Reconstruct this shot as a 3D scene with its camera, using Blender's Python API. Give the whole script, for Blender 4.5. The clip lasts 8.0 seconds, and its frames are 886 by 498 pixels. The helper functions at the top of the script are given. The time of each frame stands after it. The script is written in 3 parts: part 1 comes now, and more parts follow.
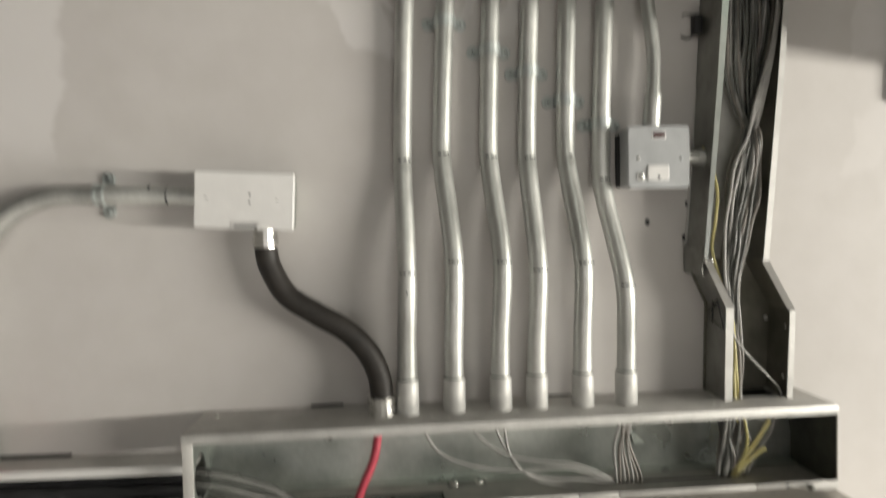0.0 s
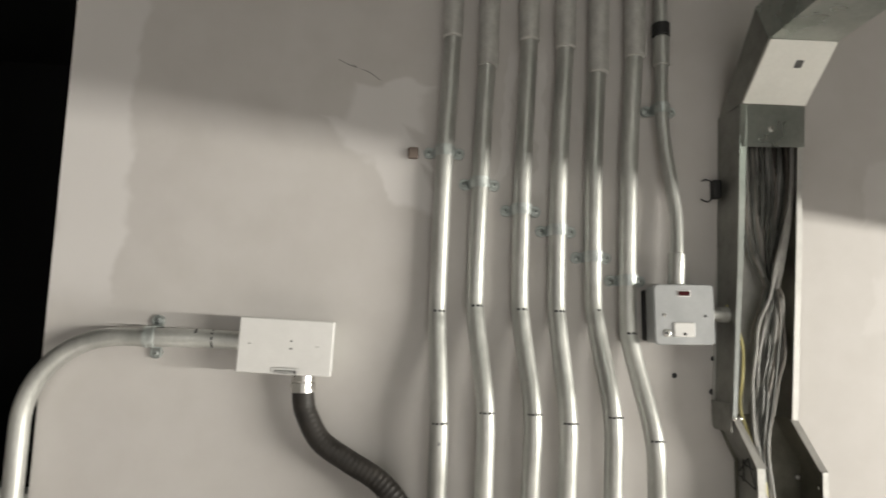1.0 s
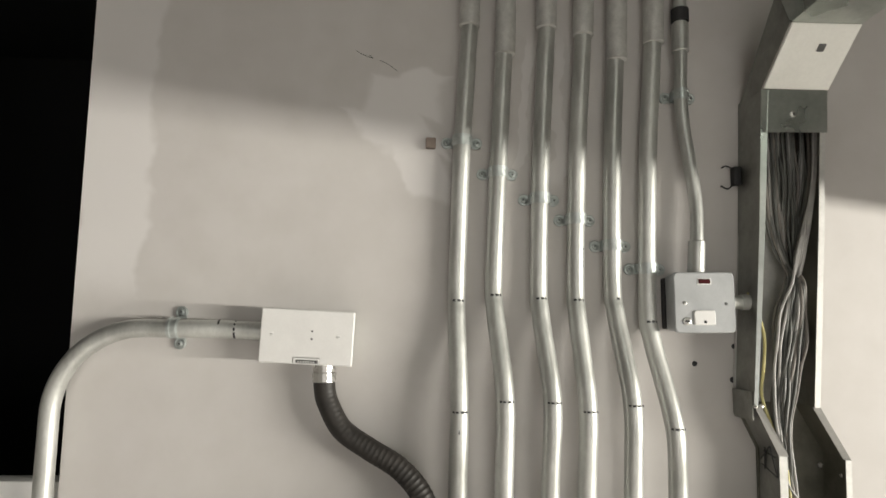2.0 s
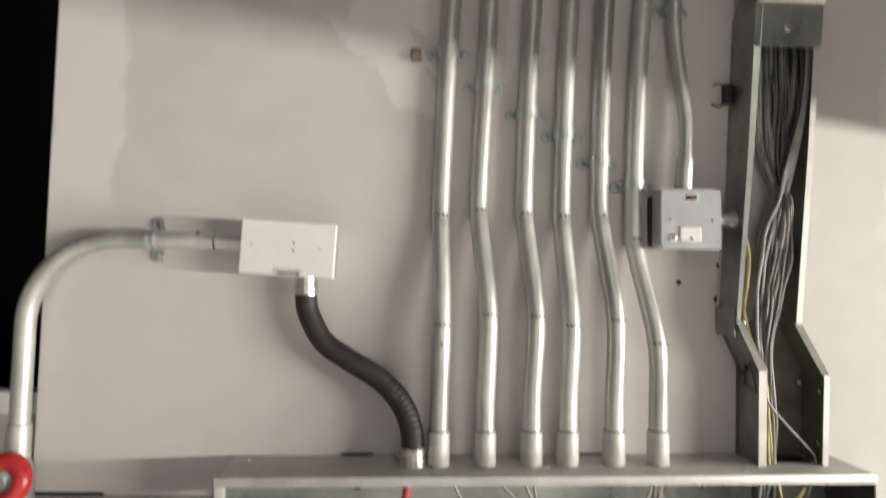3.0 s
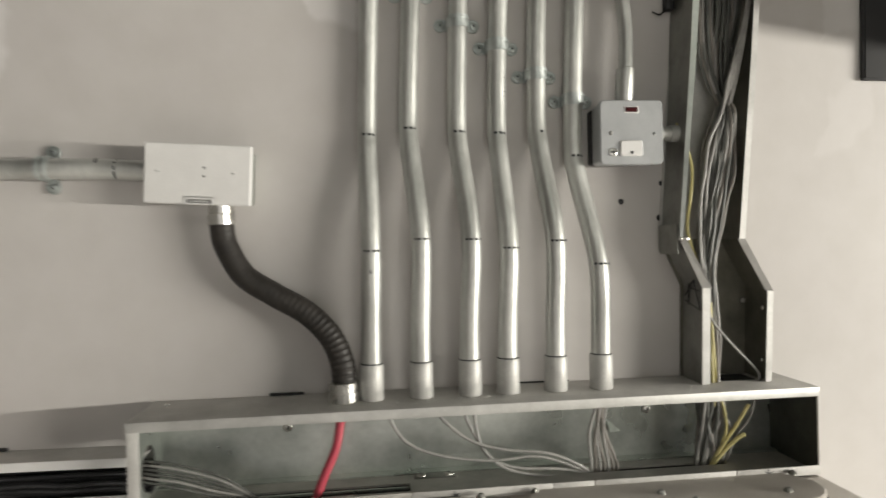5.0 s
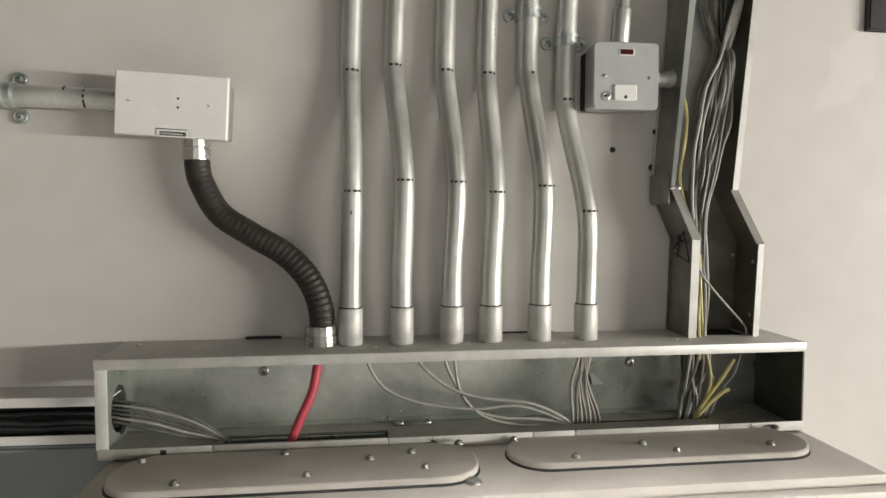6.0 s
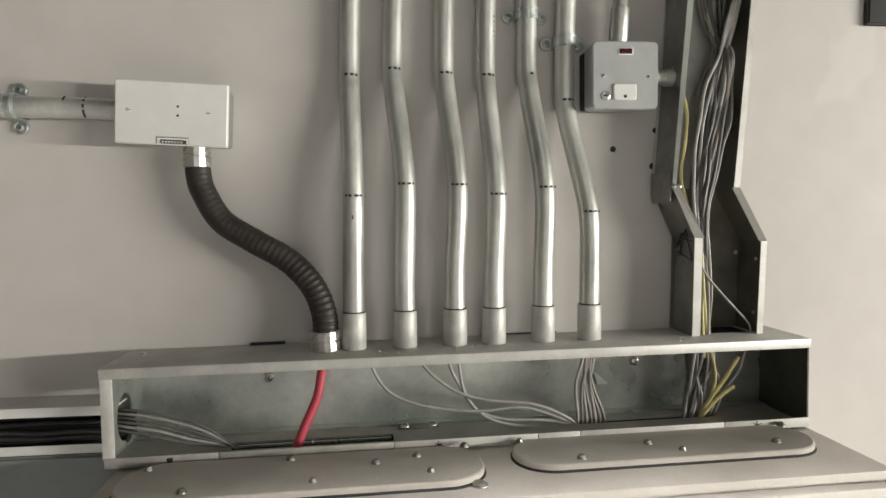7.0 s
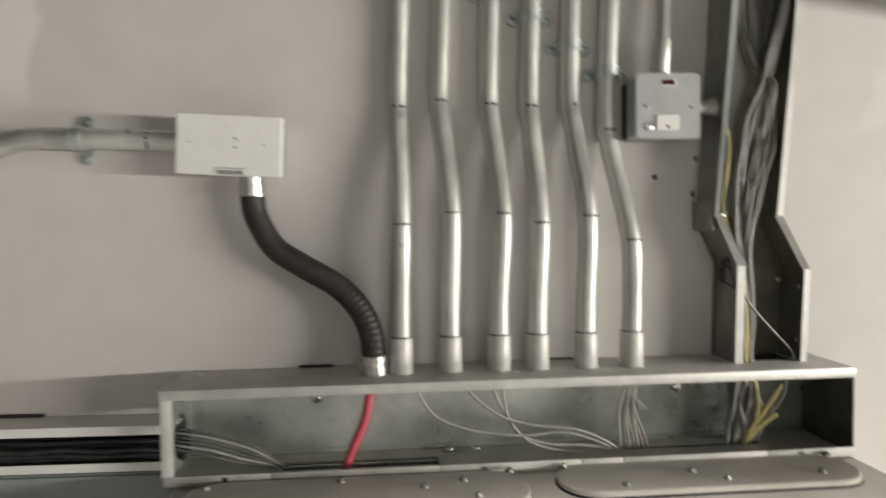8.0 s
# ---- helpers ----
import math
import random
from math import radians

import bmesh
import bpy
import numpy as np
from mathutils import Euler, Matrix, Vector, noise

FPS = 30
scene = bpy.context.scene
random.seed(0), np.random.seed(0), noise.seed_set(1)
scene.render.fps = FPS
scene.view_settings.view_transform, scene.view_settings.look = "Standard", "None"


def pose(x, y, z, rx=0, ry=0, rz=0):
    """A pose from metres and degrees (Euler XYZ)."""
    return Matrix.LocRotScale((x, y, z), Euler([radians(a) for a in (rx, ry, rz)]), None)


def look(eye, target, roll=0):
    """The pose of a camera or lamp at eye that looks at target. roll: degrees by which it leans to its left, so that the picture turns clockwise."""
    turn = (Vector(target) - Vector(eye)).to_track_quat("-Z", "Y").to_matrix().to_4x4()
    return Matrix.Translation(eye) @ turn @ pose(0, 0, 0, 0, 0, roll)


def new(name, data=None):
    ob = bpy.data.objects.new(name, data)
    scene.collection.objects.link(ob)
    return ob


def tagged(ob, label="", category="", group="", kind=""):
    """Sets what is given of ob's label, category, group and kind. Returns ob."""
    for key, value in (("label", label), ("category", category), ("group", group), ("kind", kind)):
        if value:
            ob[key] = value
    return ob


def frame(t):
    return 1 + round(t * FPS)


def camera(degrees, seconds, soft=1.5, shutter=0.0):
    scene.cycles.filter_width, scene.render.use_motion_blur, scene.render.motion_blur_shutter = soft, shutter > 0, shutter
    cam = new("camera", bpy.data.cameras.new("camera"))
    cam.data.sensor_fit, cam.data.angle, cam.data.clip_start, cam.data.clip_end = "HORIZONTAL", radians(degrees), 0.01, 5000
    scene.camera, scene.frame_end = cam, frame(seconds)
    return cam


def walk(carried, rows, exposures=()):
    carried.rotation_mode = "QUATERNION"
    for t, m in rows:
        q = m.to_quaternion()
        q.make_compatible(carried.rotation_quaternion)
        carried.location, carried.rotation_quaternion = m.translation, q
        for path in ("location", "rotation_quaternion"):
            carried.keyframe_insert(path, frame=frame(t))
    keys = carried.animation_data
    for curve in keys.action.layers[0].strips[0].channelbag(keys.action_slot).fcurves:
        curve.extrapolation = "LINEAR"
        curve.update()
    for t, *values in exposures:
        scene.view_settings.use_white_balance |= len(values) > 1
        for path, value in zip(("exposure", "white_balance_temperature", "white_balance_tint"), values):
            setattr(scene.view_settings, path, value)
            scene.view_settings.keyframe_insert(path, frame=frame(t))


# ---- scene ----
cam = camera(69.0, 8.0, shutter=1.0)
PATH = [
    (0, (0.27, -0.951, 1.623), (0.427, 1.042, 1.552), -0.6),
    (0.3, (0.264, -0.961, 1.639), (0.398, 1.033, 1.686), -0.9),
    (0.5, (0.253, -0.969, 1.653), (0.373, 1.023, 1.778), -0.9),
    (0.8, (0.255, -0.989, 1.672), (0.365, 0.989, 1.942), 1.0),
    (1, (0.239, -0.991, 1.682), (0.349, 0.988, 1.945), 1.1),
    (1.2, (0.229, -0.994, 1.685), (0.313, 0.988, 1.935), 1.4),
    (2.3, (0.24, -0.994, 1.677), (0.302, 0.994, 1.886), 0.7),
    (2.5, (0.243, -0.988, 1.662), (0.331, 1.005, 1.817), 0.7),
    (2.8, (0.242, -0.978, 1.622), (0.322, 1.014, 1.773), 0.9),
    (3, (0.244, -0.973, 1.615), (0.342, 1.021, 1.724), 1.3),
    (3.2, (0.262, -0.957, 1.594), (0.389, 1.037, 1.668), 0.1),
    (3.5, (0.268, -0.944, 1.586), (0.435, 1.048, 1.625), -0.2),
    (4, (0.265, -0.936, 1.579), (0.44, 1.056, 1.569), -0.1),
    (4.5, (0.276, -0.93, 1.574), (0.462, 1.061, 1.547), -1.0),
    (4.8, (0.285, -0.921, 1.564), (0.474, 1.070, 1.536), -0.9),
    (5, (0.289, -0.913, 1.565), (0.513, 1.074, 1.554), -0.7),
    (5.2, (0.307, -0.896, 1.556), (0.54, 1.088, 1.465), -0.1),
    (6.3, (0.304, -0.888, 1.527), (0.551, 1.094, 1.425), 0.8),
    (6.5, (0.307, -0.888, 1.531), (0.557, 1.093, 1.429), 0.6),
    (7, (0.305, -0.888, 1.534), (0.543, 1.095, 1.428), -0.3),
    (7.5, (0.301, -0.891, 1.537), (0.533, 1.093, 1.441), -0.5),
    (7.7, (0.297, -0.892, 1.540), (0.511, 1.096, 1.456), -0.9),
    (8, (0.275, -0.905, 1.556), (0.439, 1.087, 1.485), -0.1),
]
walk(cam, [(t, look(eye, target, roll)) for t, eye, target, roll in PATH],
     ((0, -0.15), (0.5, -0.12), (1, -0.03), (2.3, 0.11), (2.5, 0.12), (3, 0.06), (3.5, -0.09), (4.5, -0.14), (5.2, -0.2), (6.3, -0.26), (8, -0.29)))

# ---------- world and light ----------
world = bpy.data.worlds.new("world")
scene.world = world
world.use_nodes = True
world.node_tree.nodes["Background"].inputs[0].default_value = (0.55, 0.56, 0.58, 1)
world.node_tree.nodes["Background"].inputs[1].default_value = 0.02


def area(name, eye, target, w, h, power, colour):
    d = bpy.data.lights.new(name, "AREA")
    d.shape, d.size, d.size_y, d.energy, d.color = "RECTANGLE", w, h, power, colour
    ob = new(name, d)
    ob.matrix_world = look(eye, target)
    return ob


# light from the right, placed by its shadows; its source is unseen
area("right_light", (3.70, -2.10, 1.515), (0.0, -2.10, 1.515), 2.7, 0.10, 222, (1.0, 0.96, 0.862))
# added fill from behind the camera, with no known source
area("front_fill", (0.0, -6.05, 1.25), (0.0, 0, 1.25), 2.4, 1.0, 27, (1.0, 0.945, 0.91))
# added overhead fill for the upper wall; no such lamp is known
area("upper_fill", (0.7, -2.4, 2.70), (0.7, -2.4, 0), 0.3, 1.5, 7.0, (0.95, 1.0, 0.865))
# added spot: brightens the floor for bounce and the board's top
down = bpy.data.lights.new("floor_fill", "SPOT")
down.energy, down.spot_size, down.spot_blend, down.shadow_soft_size, down.color = 480, radians(72), 0.4, 0.12, (1.0, 0.97, 0.935)
new("floor_fill", down).matrix_world = look((0.5, -1.20, 2.70), (0.5, -1.20, 0))


# ---------- materials ----------
def nodes_of(name):
    m = bpy.data.materials.new(name)
    m.use_nodes = True
    nt = m.node_tree
    return m, nt, nt.nodes["Principled BSDF"]


def noise_node(nt, scale, detail=4.0, rough=0.55, stretch=None):
    tc = nt.nodes.new("ShaderNodeTexCoord")
    n = nt.nodes.new("ShaderNodeTexNoise")
    n.inputs["Scale"].default_value, n.inputs["Detail"].default_value, n.inputs["Roughness"].default_value = scale, detail, rough
    if stretch:
        mp = nt.nodes.new("ShaderNodeMapping")
        mp.inputs["Scale"].default_value = stretch
        nt.links.new(tc.outputs["Object"], mp.inputs["Vector"])
        nt.links.new(mp.outputs["Vector"], n.inputs["Vector"])
    else:
        nt.links.new(tc.outputs["Object"], n.inputs["Vector"])
    return n


def ramp(nt, src, lo, hi, a, b):
    r = nt.nodes.new("ShaderNodeValToRGB")
    r.color_ramp.elements[0].position, r.color_ramp.elements[1].position = lo, hi
    r.color_ramp.elements[0].color, r.color_ramp.elements[1].color = (*a, 1), (*b, 1)
    nt.links.new(src, r.inputs["Fac"])
    return r


def mix(nt, kind, fac, a, b):
    m = nt.nodes.new("ShaderNodeMix")
    m.data_type, m.blend_type = "RGBA", kind
    for sock, v in ((m.inputs[0], fac), (m.inputs[6], a), (m.inputs[7], b)):
        if hasattr(v, "is_output"):
            nt.links.new(v, sock)
        else:
            sock.default_value = v
    return m.outputs[2]


def surface(name, a, b, scale=30, fine=300, rough=(0.4, 0.6), metal=0.0, bump=0.1, dist=0.001, fine_mix=0.25, stretch=None):
    """Two-scale procedural surface: colours a to b over broad blotches, fine grain on top, uneven gloss, slight relief."""
    m, nt, bs = nodes_of(name)
    n1, n2 = noise_node(nt, scale, 4, 0.6, stretch), noise_node(nt, fine, 3, 0.6, stretch)
    c = ramp(nt, n1.outputs["Fac"], 0.32, 0.68, a, b).outputs["Color"]
    g = ramp(nt, n2.outputs["Fac"], 0.3, 0.7, (0.62, 0.62, 0.62), (1, 1, 1)).outputs["Color"]
    nt.links.new(mix(nt, "MULTIPLY", fine_mix, c, g), bs.inputs["Base Color"])
    r = nt.nodes.new("ShaderNodeMapRange")
    r.inputs["To Min"].default_value, r.inputs["To Max"].default_value = rough
    r.inputs["From Min"].default_value, r.inputs["From Max"].default_value = 0.3, 0.7
    nt.links.new(n1.outputs["Fac"], r.inputs["Value"])
    nt.links.new(r.outputs["Result"], bs.inputs["Roughness"])
    bs.inputs["Metallic"].default_value = metal
    b_ = nt.nodes.new("ShaderNodeBump")
    b_.inputs["Strength"].default_value, b_.inputs["Distance"].default_value = bump, dist
    nt.links.new(n2.outputs["Fac"], b_.inputs["Height"])
    nt.links.new(b_.outputs["Normal"], bs.inputs["Normal"])
    return m


def math_node(nt, op, a, b=None):
    m = nt.nodes.new("ShaderNodeMath")
    m.operation = op
    for i, v in enumerate((a, b)):
        if v is None:
            continue
        if hasattr(v, "is_output"):
            nt.links.new(v, m.inputs[i])
        else:
            m.inputs[i].default_value = v
    return m.outputs[0]


def wall_paint():
    """Grey-white emulsion with roller grain, faint grime, and whiter touched-up patches of filler paint."""
    m, nt, bs = nodes_of("wall_paint")
    n1, n2, n3 = noise_node(nt, 2.2, 3), noise_node(nt, 420, 2), noise_node(nt, 14, 5)
    base = ramp(nt, n1.outputs["Fac"], 0.3, 0.7, (0.543, 0.517, 0.503), (0.597, 0.573, 0.558)).outputs["Color"]
    grime = ramp(nt, n3.outputs["Fac"], 0.3, 0.62, (0.90, 0.895, 0.88), (1, 1, 1)).outputs["Color"]
    col = mix(nt, "MULTIPLY", 0.6, base, grime)
    tc = nt.nodes.new("ShaderNodeTexCoord")
    wob = noise_node(nt, 9, 3)
    off = nt.nodes.new("ShaderNodeVectorMath")
    off.operation = "MULTIPLY_ADD"
    nt.links.new(wob.outputs["Color"], off.inputs[0])
    off.inputs[1].default_value, off.inputs[2].default_value = (0.09, 0, 0.09), (-0.045, 0, -0.045)
    add = nt.nodes.new("ShaderNodeVectorMath")
    add.operation = "ADD"
    nt.links.new(tc.outputs["Object"], add.inputs[0])
    nt.links.new(off.outputs["Vector"], add.inputs[1])
    xyz = nt.nodes.new("ShaderNodeSeparateXYZ")
    nt.links.new(add.outputs["Vector"], xyz.inputs[0])
    total = None
    # touched-up patches: centre x, z, half width, half height, skew, strength
    for cx, cz, hw, hh, sk, st in ((-0.245, 2.02, 0.055, 0.285, 0.03, 1.0), (0.203, 2.035, 0.066, 0.038, 0.35, 1.0), (0.188, 1.985, 0.055, 0.032, -0.9, 1.0), (0.226, 1.930, 0.036, 0.055, -0.55, 0.9),
                                  (0.392, 2.03, 0.008, 0.10, 0.04, 0.6), (0.448, 2.03, 0.009, 0.11, 0.04, 0.6), (1.02, 1.93, 0.04, 0.045, 0.2, 0.5),
                                  (1.01, 1.75, 0.035, 0.045, 0.4, 0.3)):
        dx = math_node(nt, "ADD", math_node(nt, "SUBTRACT", xyz.outputs[0], cx), math_node(nt, "MULTIPLY", math_node(nt, "SUBTRACT", xyz.outputs[2], cz), -sk))
        dx = math_node(nt, "DIVIDE", math_node(nt, "ABSOLUTE", dx), hw)
        dz = math_node(nt, "DIVIDE", math_node(nt, "ABSOLUTE", math_node(nt, "SUBTRACT", xyz.outputs[2], cz)), hh)
        d = math_node(nt, "MAXIMUM", dx, dz)
        r = nt.nodes.new("ShaderNodeMapRange")
        r.interpolation_type = "SMOOTHSTEP"
        for k, v in (("From Min", 1.15), ("From Max", 0.85), ("To Min", 0.0), ("To Max", st)):
            r.inputs[k].default_value = v
        nt.links.new(d, r.inputs["Value"])
        total = r.outputs["Result"] if total is None else math_node(nt, "MAXIMUM", total, r.outputs["Result"])
    col = mix(nt, "MIX", math_node(nt, "MULTIPLY", total, 0.75), col, (0.705, 0.682, 0.676, 1))
    nt.links.new(col, bs.inputs["Base Color"])
    bs.inputs["Roughness"].default_value = 0.62
    b_ = nt.nodes.new("ShaderNodeBump")
    b_.inputs["Strength"].default_value, b_.inputs["Distance"].default_value = 0.12, 0.0006
    nt.links.new(n2.outputs["Fac"], b_.inputs["Height"])
    nt.links.new(b_.outputs["Normal"], bs.inputs["Normal"])
    return m


M_WALL = wall_paint()
# unseen room shell: dark walls and ceiling hold back bounce, pale floor adds it
M_ROOM = surface("dark_room_paint", (0.20, 0.195, 0.18), (0.27, 0.26, 0.245), 2, 200, (0.6, 0.75))
M_CEIL = surface("ceiling_concrete", (0.17, 0.167, 0.16), (0.22, 0.217, 0.21), 2, 200, (0.7, 0.85))
M_FLOOR = surface("concrete", (0.40, 0.385, 0.36), (0.50, 0.485, 0.455), 5, 120, (0.6, 0.85), 0, 0.3)
M_CONDUIT = surface("galvanised_conduit", (0.44, 0.445, 0.425), (0.67, 0.675, 0.65), 20, 240, (0.33, 0.52), 0.68, 0.18, 0.0004, 0.3, (1, 1, 0.35))
M_COUPLER = surface("dull_zinc_coupler", (0.50, 0.495, 0.48), (0.64, 0.635, 0.61), 60, 300, (0.45, 0.65), 0.4, 0.25, 0.0005, 0.3)
M_GALV = surface("galvanised_sheet", (0.32, 0.35, 0.325), (0.65, 0.675, 0.635), 7, 150, (0.22, 0.42), 0.8, 0.10, 0.0004, 0.3)
# darker copy of M_GALV: carries shade on trunking sides, also used for dark bolts
M_GALVD = surface("darkened_galvanised_sheet", (0.21, 0.21, 0.192), (0.37, 0.37, 0.345), 22, 170, (0.35, 0.55), 0.8, 0.08, 0.0004, 0.25)
M_ZINC = surface("zinc_plate", (0.42, 0.455, 0.445), (0.58, 0.615, 0.605), 60, 400, (0.38, 0.55), 0.8, 0.08, 0.0004)
M_STRAP = surface("bright_zinc_strap", (0.50, 0.54, 0.53), (0.68, 0.71, 0.70), 60, 400, (0.30, 0.46), 0.75, 0.08, 0.0004)
M_DUSTY = surface("dusty_grey_steel", (0.49, 0.477, 0.455), (0.66, 0.645, 0.62), 16, 240, (0.5, 0.72), 0.12, 0.15, 0.0005, 0.3)
# near-black copy of the galvanised sheet: the right end plate's shade as colour
M_ENDSHADE = surface("black_shaded_sheet", (0.06, 0.059, 0.05), (0.13, 0.128, 0.11), 22, 170, (0.32, 0.5), 0.7, 0.08, 0.0004, 0.25)
# dark olive copy of the galvanised sheet, with the trunking's inner shade in it
M_OLIVE = surface("olive_shaded_sheet", (0.14, 0.135, 0.11), (0.27, 0.262, 0.22), 16, 170, (0.34, 0.52), 0.7, 0.08, 0.0004, 0.25)
M_EDGE = surface("bare_steel_edge", (0.53, 0.525, 0.505), (0.66, 0.652, 0.63), 30, 260, (0.42, 0.58), 0.35, 0.1, 0.0004)
M_FLOORP = surface("dusty_galvanised_floor", (0.34, 0.33, 0.305), (0.52, 0.505, 0.475), 18, 200, (0.36, 0.56), 0.4, 0.12, 0.0004, 0.3)
M_BOARD = surface("beige_grey_powder_coat", (0.445, 0.412, 0.372), (0.555, 0.518, 0.470), 12, 320, (0.42, 0.6), 0, 0.2, 0.0005, 0.25)
M_SWITCH = surface("grey_hammer_enamel", (0.39, 0.40, 0.41), (0.44, 0.45, 0.46), 40, 420, (0.28, 0.38), 0.1, 0.12, 0.0004, 0.15)
M_WHITE = surface("white_plastic", (0.72, 0.71, 0.70), (0.77, 0.76, 0.75), 25, 300, (0.32, 0.45), 0, 0.04, 0.0003, 0.08)
# the lid's reflected brightness is put into this white base colour
M_LID = surface("brightened_lid_steel", (0.84, 0.84, 0.80), (0.89, 0.89, 0.85), 20, 200, (0.35, 0.5), 0.05, 0.06, 0.0004, 0.12)
M_BLACK = surface("black_flexible_pvc", (0.015, 0.013, 0.0115), (0.034, 0.029, 0.025), 50, 300, (0.45, 0.62), 0, 0.1, 0.0004)
M_DARK = surface("plain_black", (0.010, 0.010, 0.011), (0.022, 0.022, 0.023), 30, 300, (0.5, 0.7), 0)
# near-black that stands in for unlit depth in the recess and slots
M_VOID = surface("painted_darkness", (0.004, 0.004, 0.004), (0.007, 0.007, 0.007), 3, 50, (0.85, 0.95), 0)
M_GREYC = surface("grey_cable_sheath", (0.28, 0.272, 0.262), (0.40, 0.39, 0.372), 40, 300, (0.4, 0.55), 0, 0.05, 0.0003)
M_DGREYC = surface("dark_grey_cable_sheath", (0.085, 0.087, 0.08), (0.16, 0.162, 0.15), 40, 300, (0.4, 0.55), 0, 0.05, 0.0003)
M_BROWNC = surface("brown_grey_cable_sheath", (0.165, 0.15, 0.135), (0.26, 0.236, 0.212), 40, 300, (0.4, 0.55), 0, 0.05, 0.0003)
M_BLACKC = surface("black_cable_sheath", (0.016, 0.016, 0.017), (0.040, 0.040, 0.043), 40, 300, (0.28, 0.42), 0, 0.05, 0.0003)
M_YELLOW = surface("yellow_earth_sheath", (0.50, 0.44, 0.17), (0.60, 0.54, 0.26), 40, 300, (0.4, 0.5), 0)
M_RED = surface("red_cable_sheath", (0.45, 0.045, 0.075), (0.55, 0.07, 0.105), 40, 300, (0.35, 0.5), 0)
M_NEON = surface("dark_red_lens", (0.045, 0.005, 0.007), (0.06, 0.007, 0.009), 40, 300, (0.15, 0.25), 0)
M_CHROME = surface("nickel_plate", (0.66, 0.65, 0.62), (0.76, 0.75, 0.72), 50, 300, (0.22, 0.34), 1.0, 0.05, 0.0003)
M_INK = surface("black_marker_ink", (0.015, 0.015, 0.017), (0.03, 0.03, 0.033), 60, 300, (0.5, 0.6), 0)
M_LABEL = surface("dark_printed_label", (0.06, 0.06, 0.06), (0.11, 0.11, 0.11), 200, 800, (0.4, 0.5), 0)
M_BLUEGREY = surface("blue_grey_panel_paint", (0.19, 0.21, 0.212), (0.24, 0.26, 0.26), 8, 220, (0.4, 0.55), 0)
M_DRED = surface("red_enamel", (0.42, 0.02, 0.025), (0.52, 0.035, 0.04), 30, 200, (0.25, 0.4), 0)


# ---------- geometry helpers ----------
def finish(ob, angle=35):
    me = ob.data
    for p in me.polygons:
        p.use_smooth = True
    me.set_sharp_from_angle(angle=radians(angle))
    return ob


def mesh_ob(name, bm, material):
    bmesh.ops.recalc_face_normals(bm, faces=bm.faces)
    me = bpy.data.meshes.new(name)
    bm.to_mesh(me)
    bm.free()
    me.materials.append(material)
    return finish(new(name, me))


def part(name, bm, material, parent, label=""):
    ob = mesh_ob(name, bm, material)
    ob.parent = parent
    return tagged(ob, label)


def thing(name, label, category, group="", kind="", m=None):
    ob = new(name)
    ob.empty_display_size = 0.05
    if m is not None:
        ob.matrix_world = m
    return tagged(ob, label, category, group, kind)


def block(x0, x1, y0, y1, z0, z1, bevel=0.0, bm=None, seg=2):
    own = bm if bm is not None else bmesh.new()
    r = bmesh.ops.create_cube(own, size=1)
    bmesh.ops.scale(own, vec=(abs(x1 - x0), abs(y1 - y0), abs(z1 - z0)), verts=r["verts"])
    bmesh.ops.translate(own, vec=((x0 + x1) / 2, (y0 + y1) / 2, (z0 + z1) / 2), verts=r["verts"])
    if bevel:
        vs = set(r["verts"])
        bmesh.ops.bevel(own, geom=[e for e in own.edges if e.verts[0] in vs and e.verts[1] in vs], offset=bevel, segments=seg, affect="EDGES", profile=0.5)
    return own


def curve_points(ctrl, steps=10):
    """A smooth line through the control points."""
    p = [Vector(c) for c in ctrl]
    p = [p[0] * 2 - p[1]] + p + [p[-1] * 2 - p[-2]]
    out = []
    for i in range(1, len(p) - 2):
        for k in range(steps):
            t = k / steps
            a, b, c, d = p[i - 1], p[i], p[i + 1], p[i + 2]
            out.append(0.5 * (2 * b + (c - a) * t + (2 * a - 5 * b + 4 * c - d) * t * t + (3 * b - a - 3 * c + d) * t ** 3))
    return out + [p[-2]]


def sweep(pts, radius, seg=16, bm=None, caps=True):
    """A round tube along pts; radius: a number, or one for each point."""
    own = bm if bm is not None else bmesh.new()
    pts = [Vector(q) for q in pts]
    n = len(pts)
    up, rings = None, []
    for i, q in enumerate(pts):
        t = (pts[min(i + 1, n - 1)] - pts[max(i - 1, 0)]).normalized()
        if up is None:
            up = t.orthogonal().normalized()
        up = (up - t * up.dot(t)).normalized()
        side = t.cross(up)
        r = radius[i] if hasattr(radius, "__len__") else radius
        rings.append([own.verts.new(q + r * (math.cos(a) * up + math.sin(a) * side)) for a in (2 * math.pi * k / seg for k in range(seg))])
    for a, b in zip(rings, rings[1:]):
        for k in range(seg):
            own.faces.new((a[k], a[(k + 1) % seg], b[(k + 1) % seg], b[k]))
    if caps:
        own.faces.new(rings[0])
        own.faces.new(rings[-1])
    return own


def lathe(axis0, axis1, profile, seg=24, bm=None):
    """profile: (share of the way from axis0 to axis1, radius) rows."""
    a, b = Vector(axis0), Vector(axis1)
    return sweep([a.lerp(b, s) for s, _ in profile], [r for _, r in profile], seg, bm)


def disc(p0, p1, r, seg=20, bev=0.2, bm=None):
    return lathe(p0, p1, [(0, r), (1 - bev, r), (1, r * (1 - bev))], seg, bm)


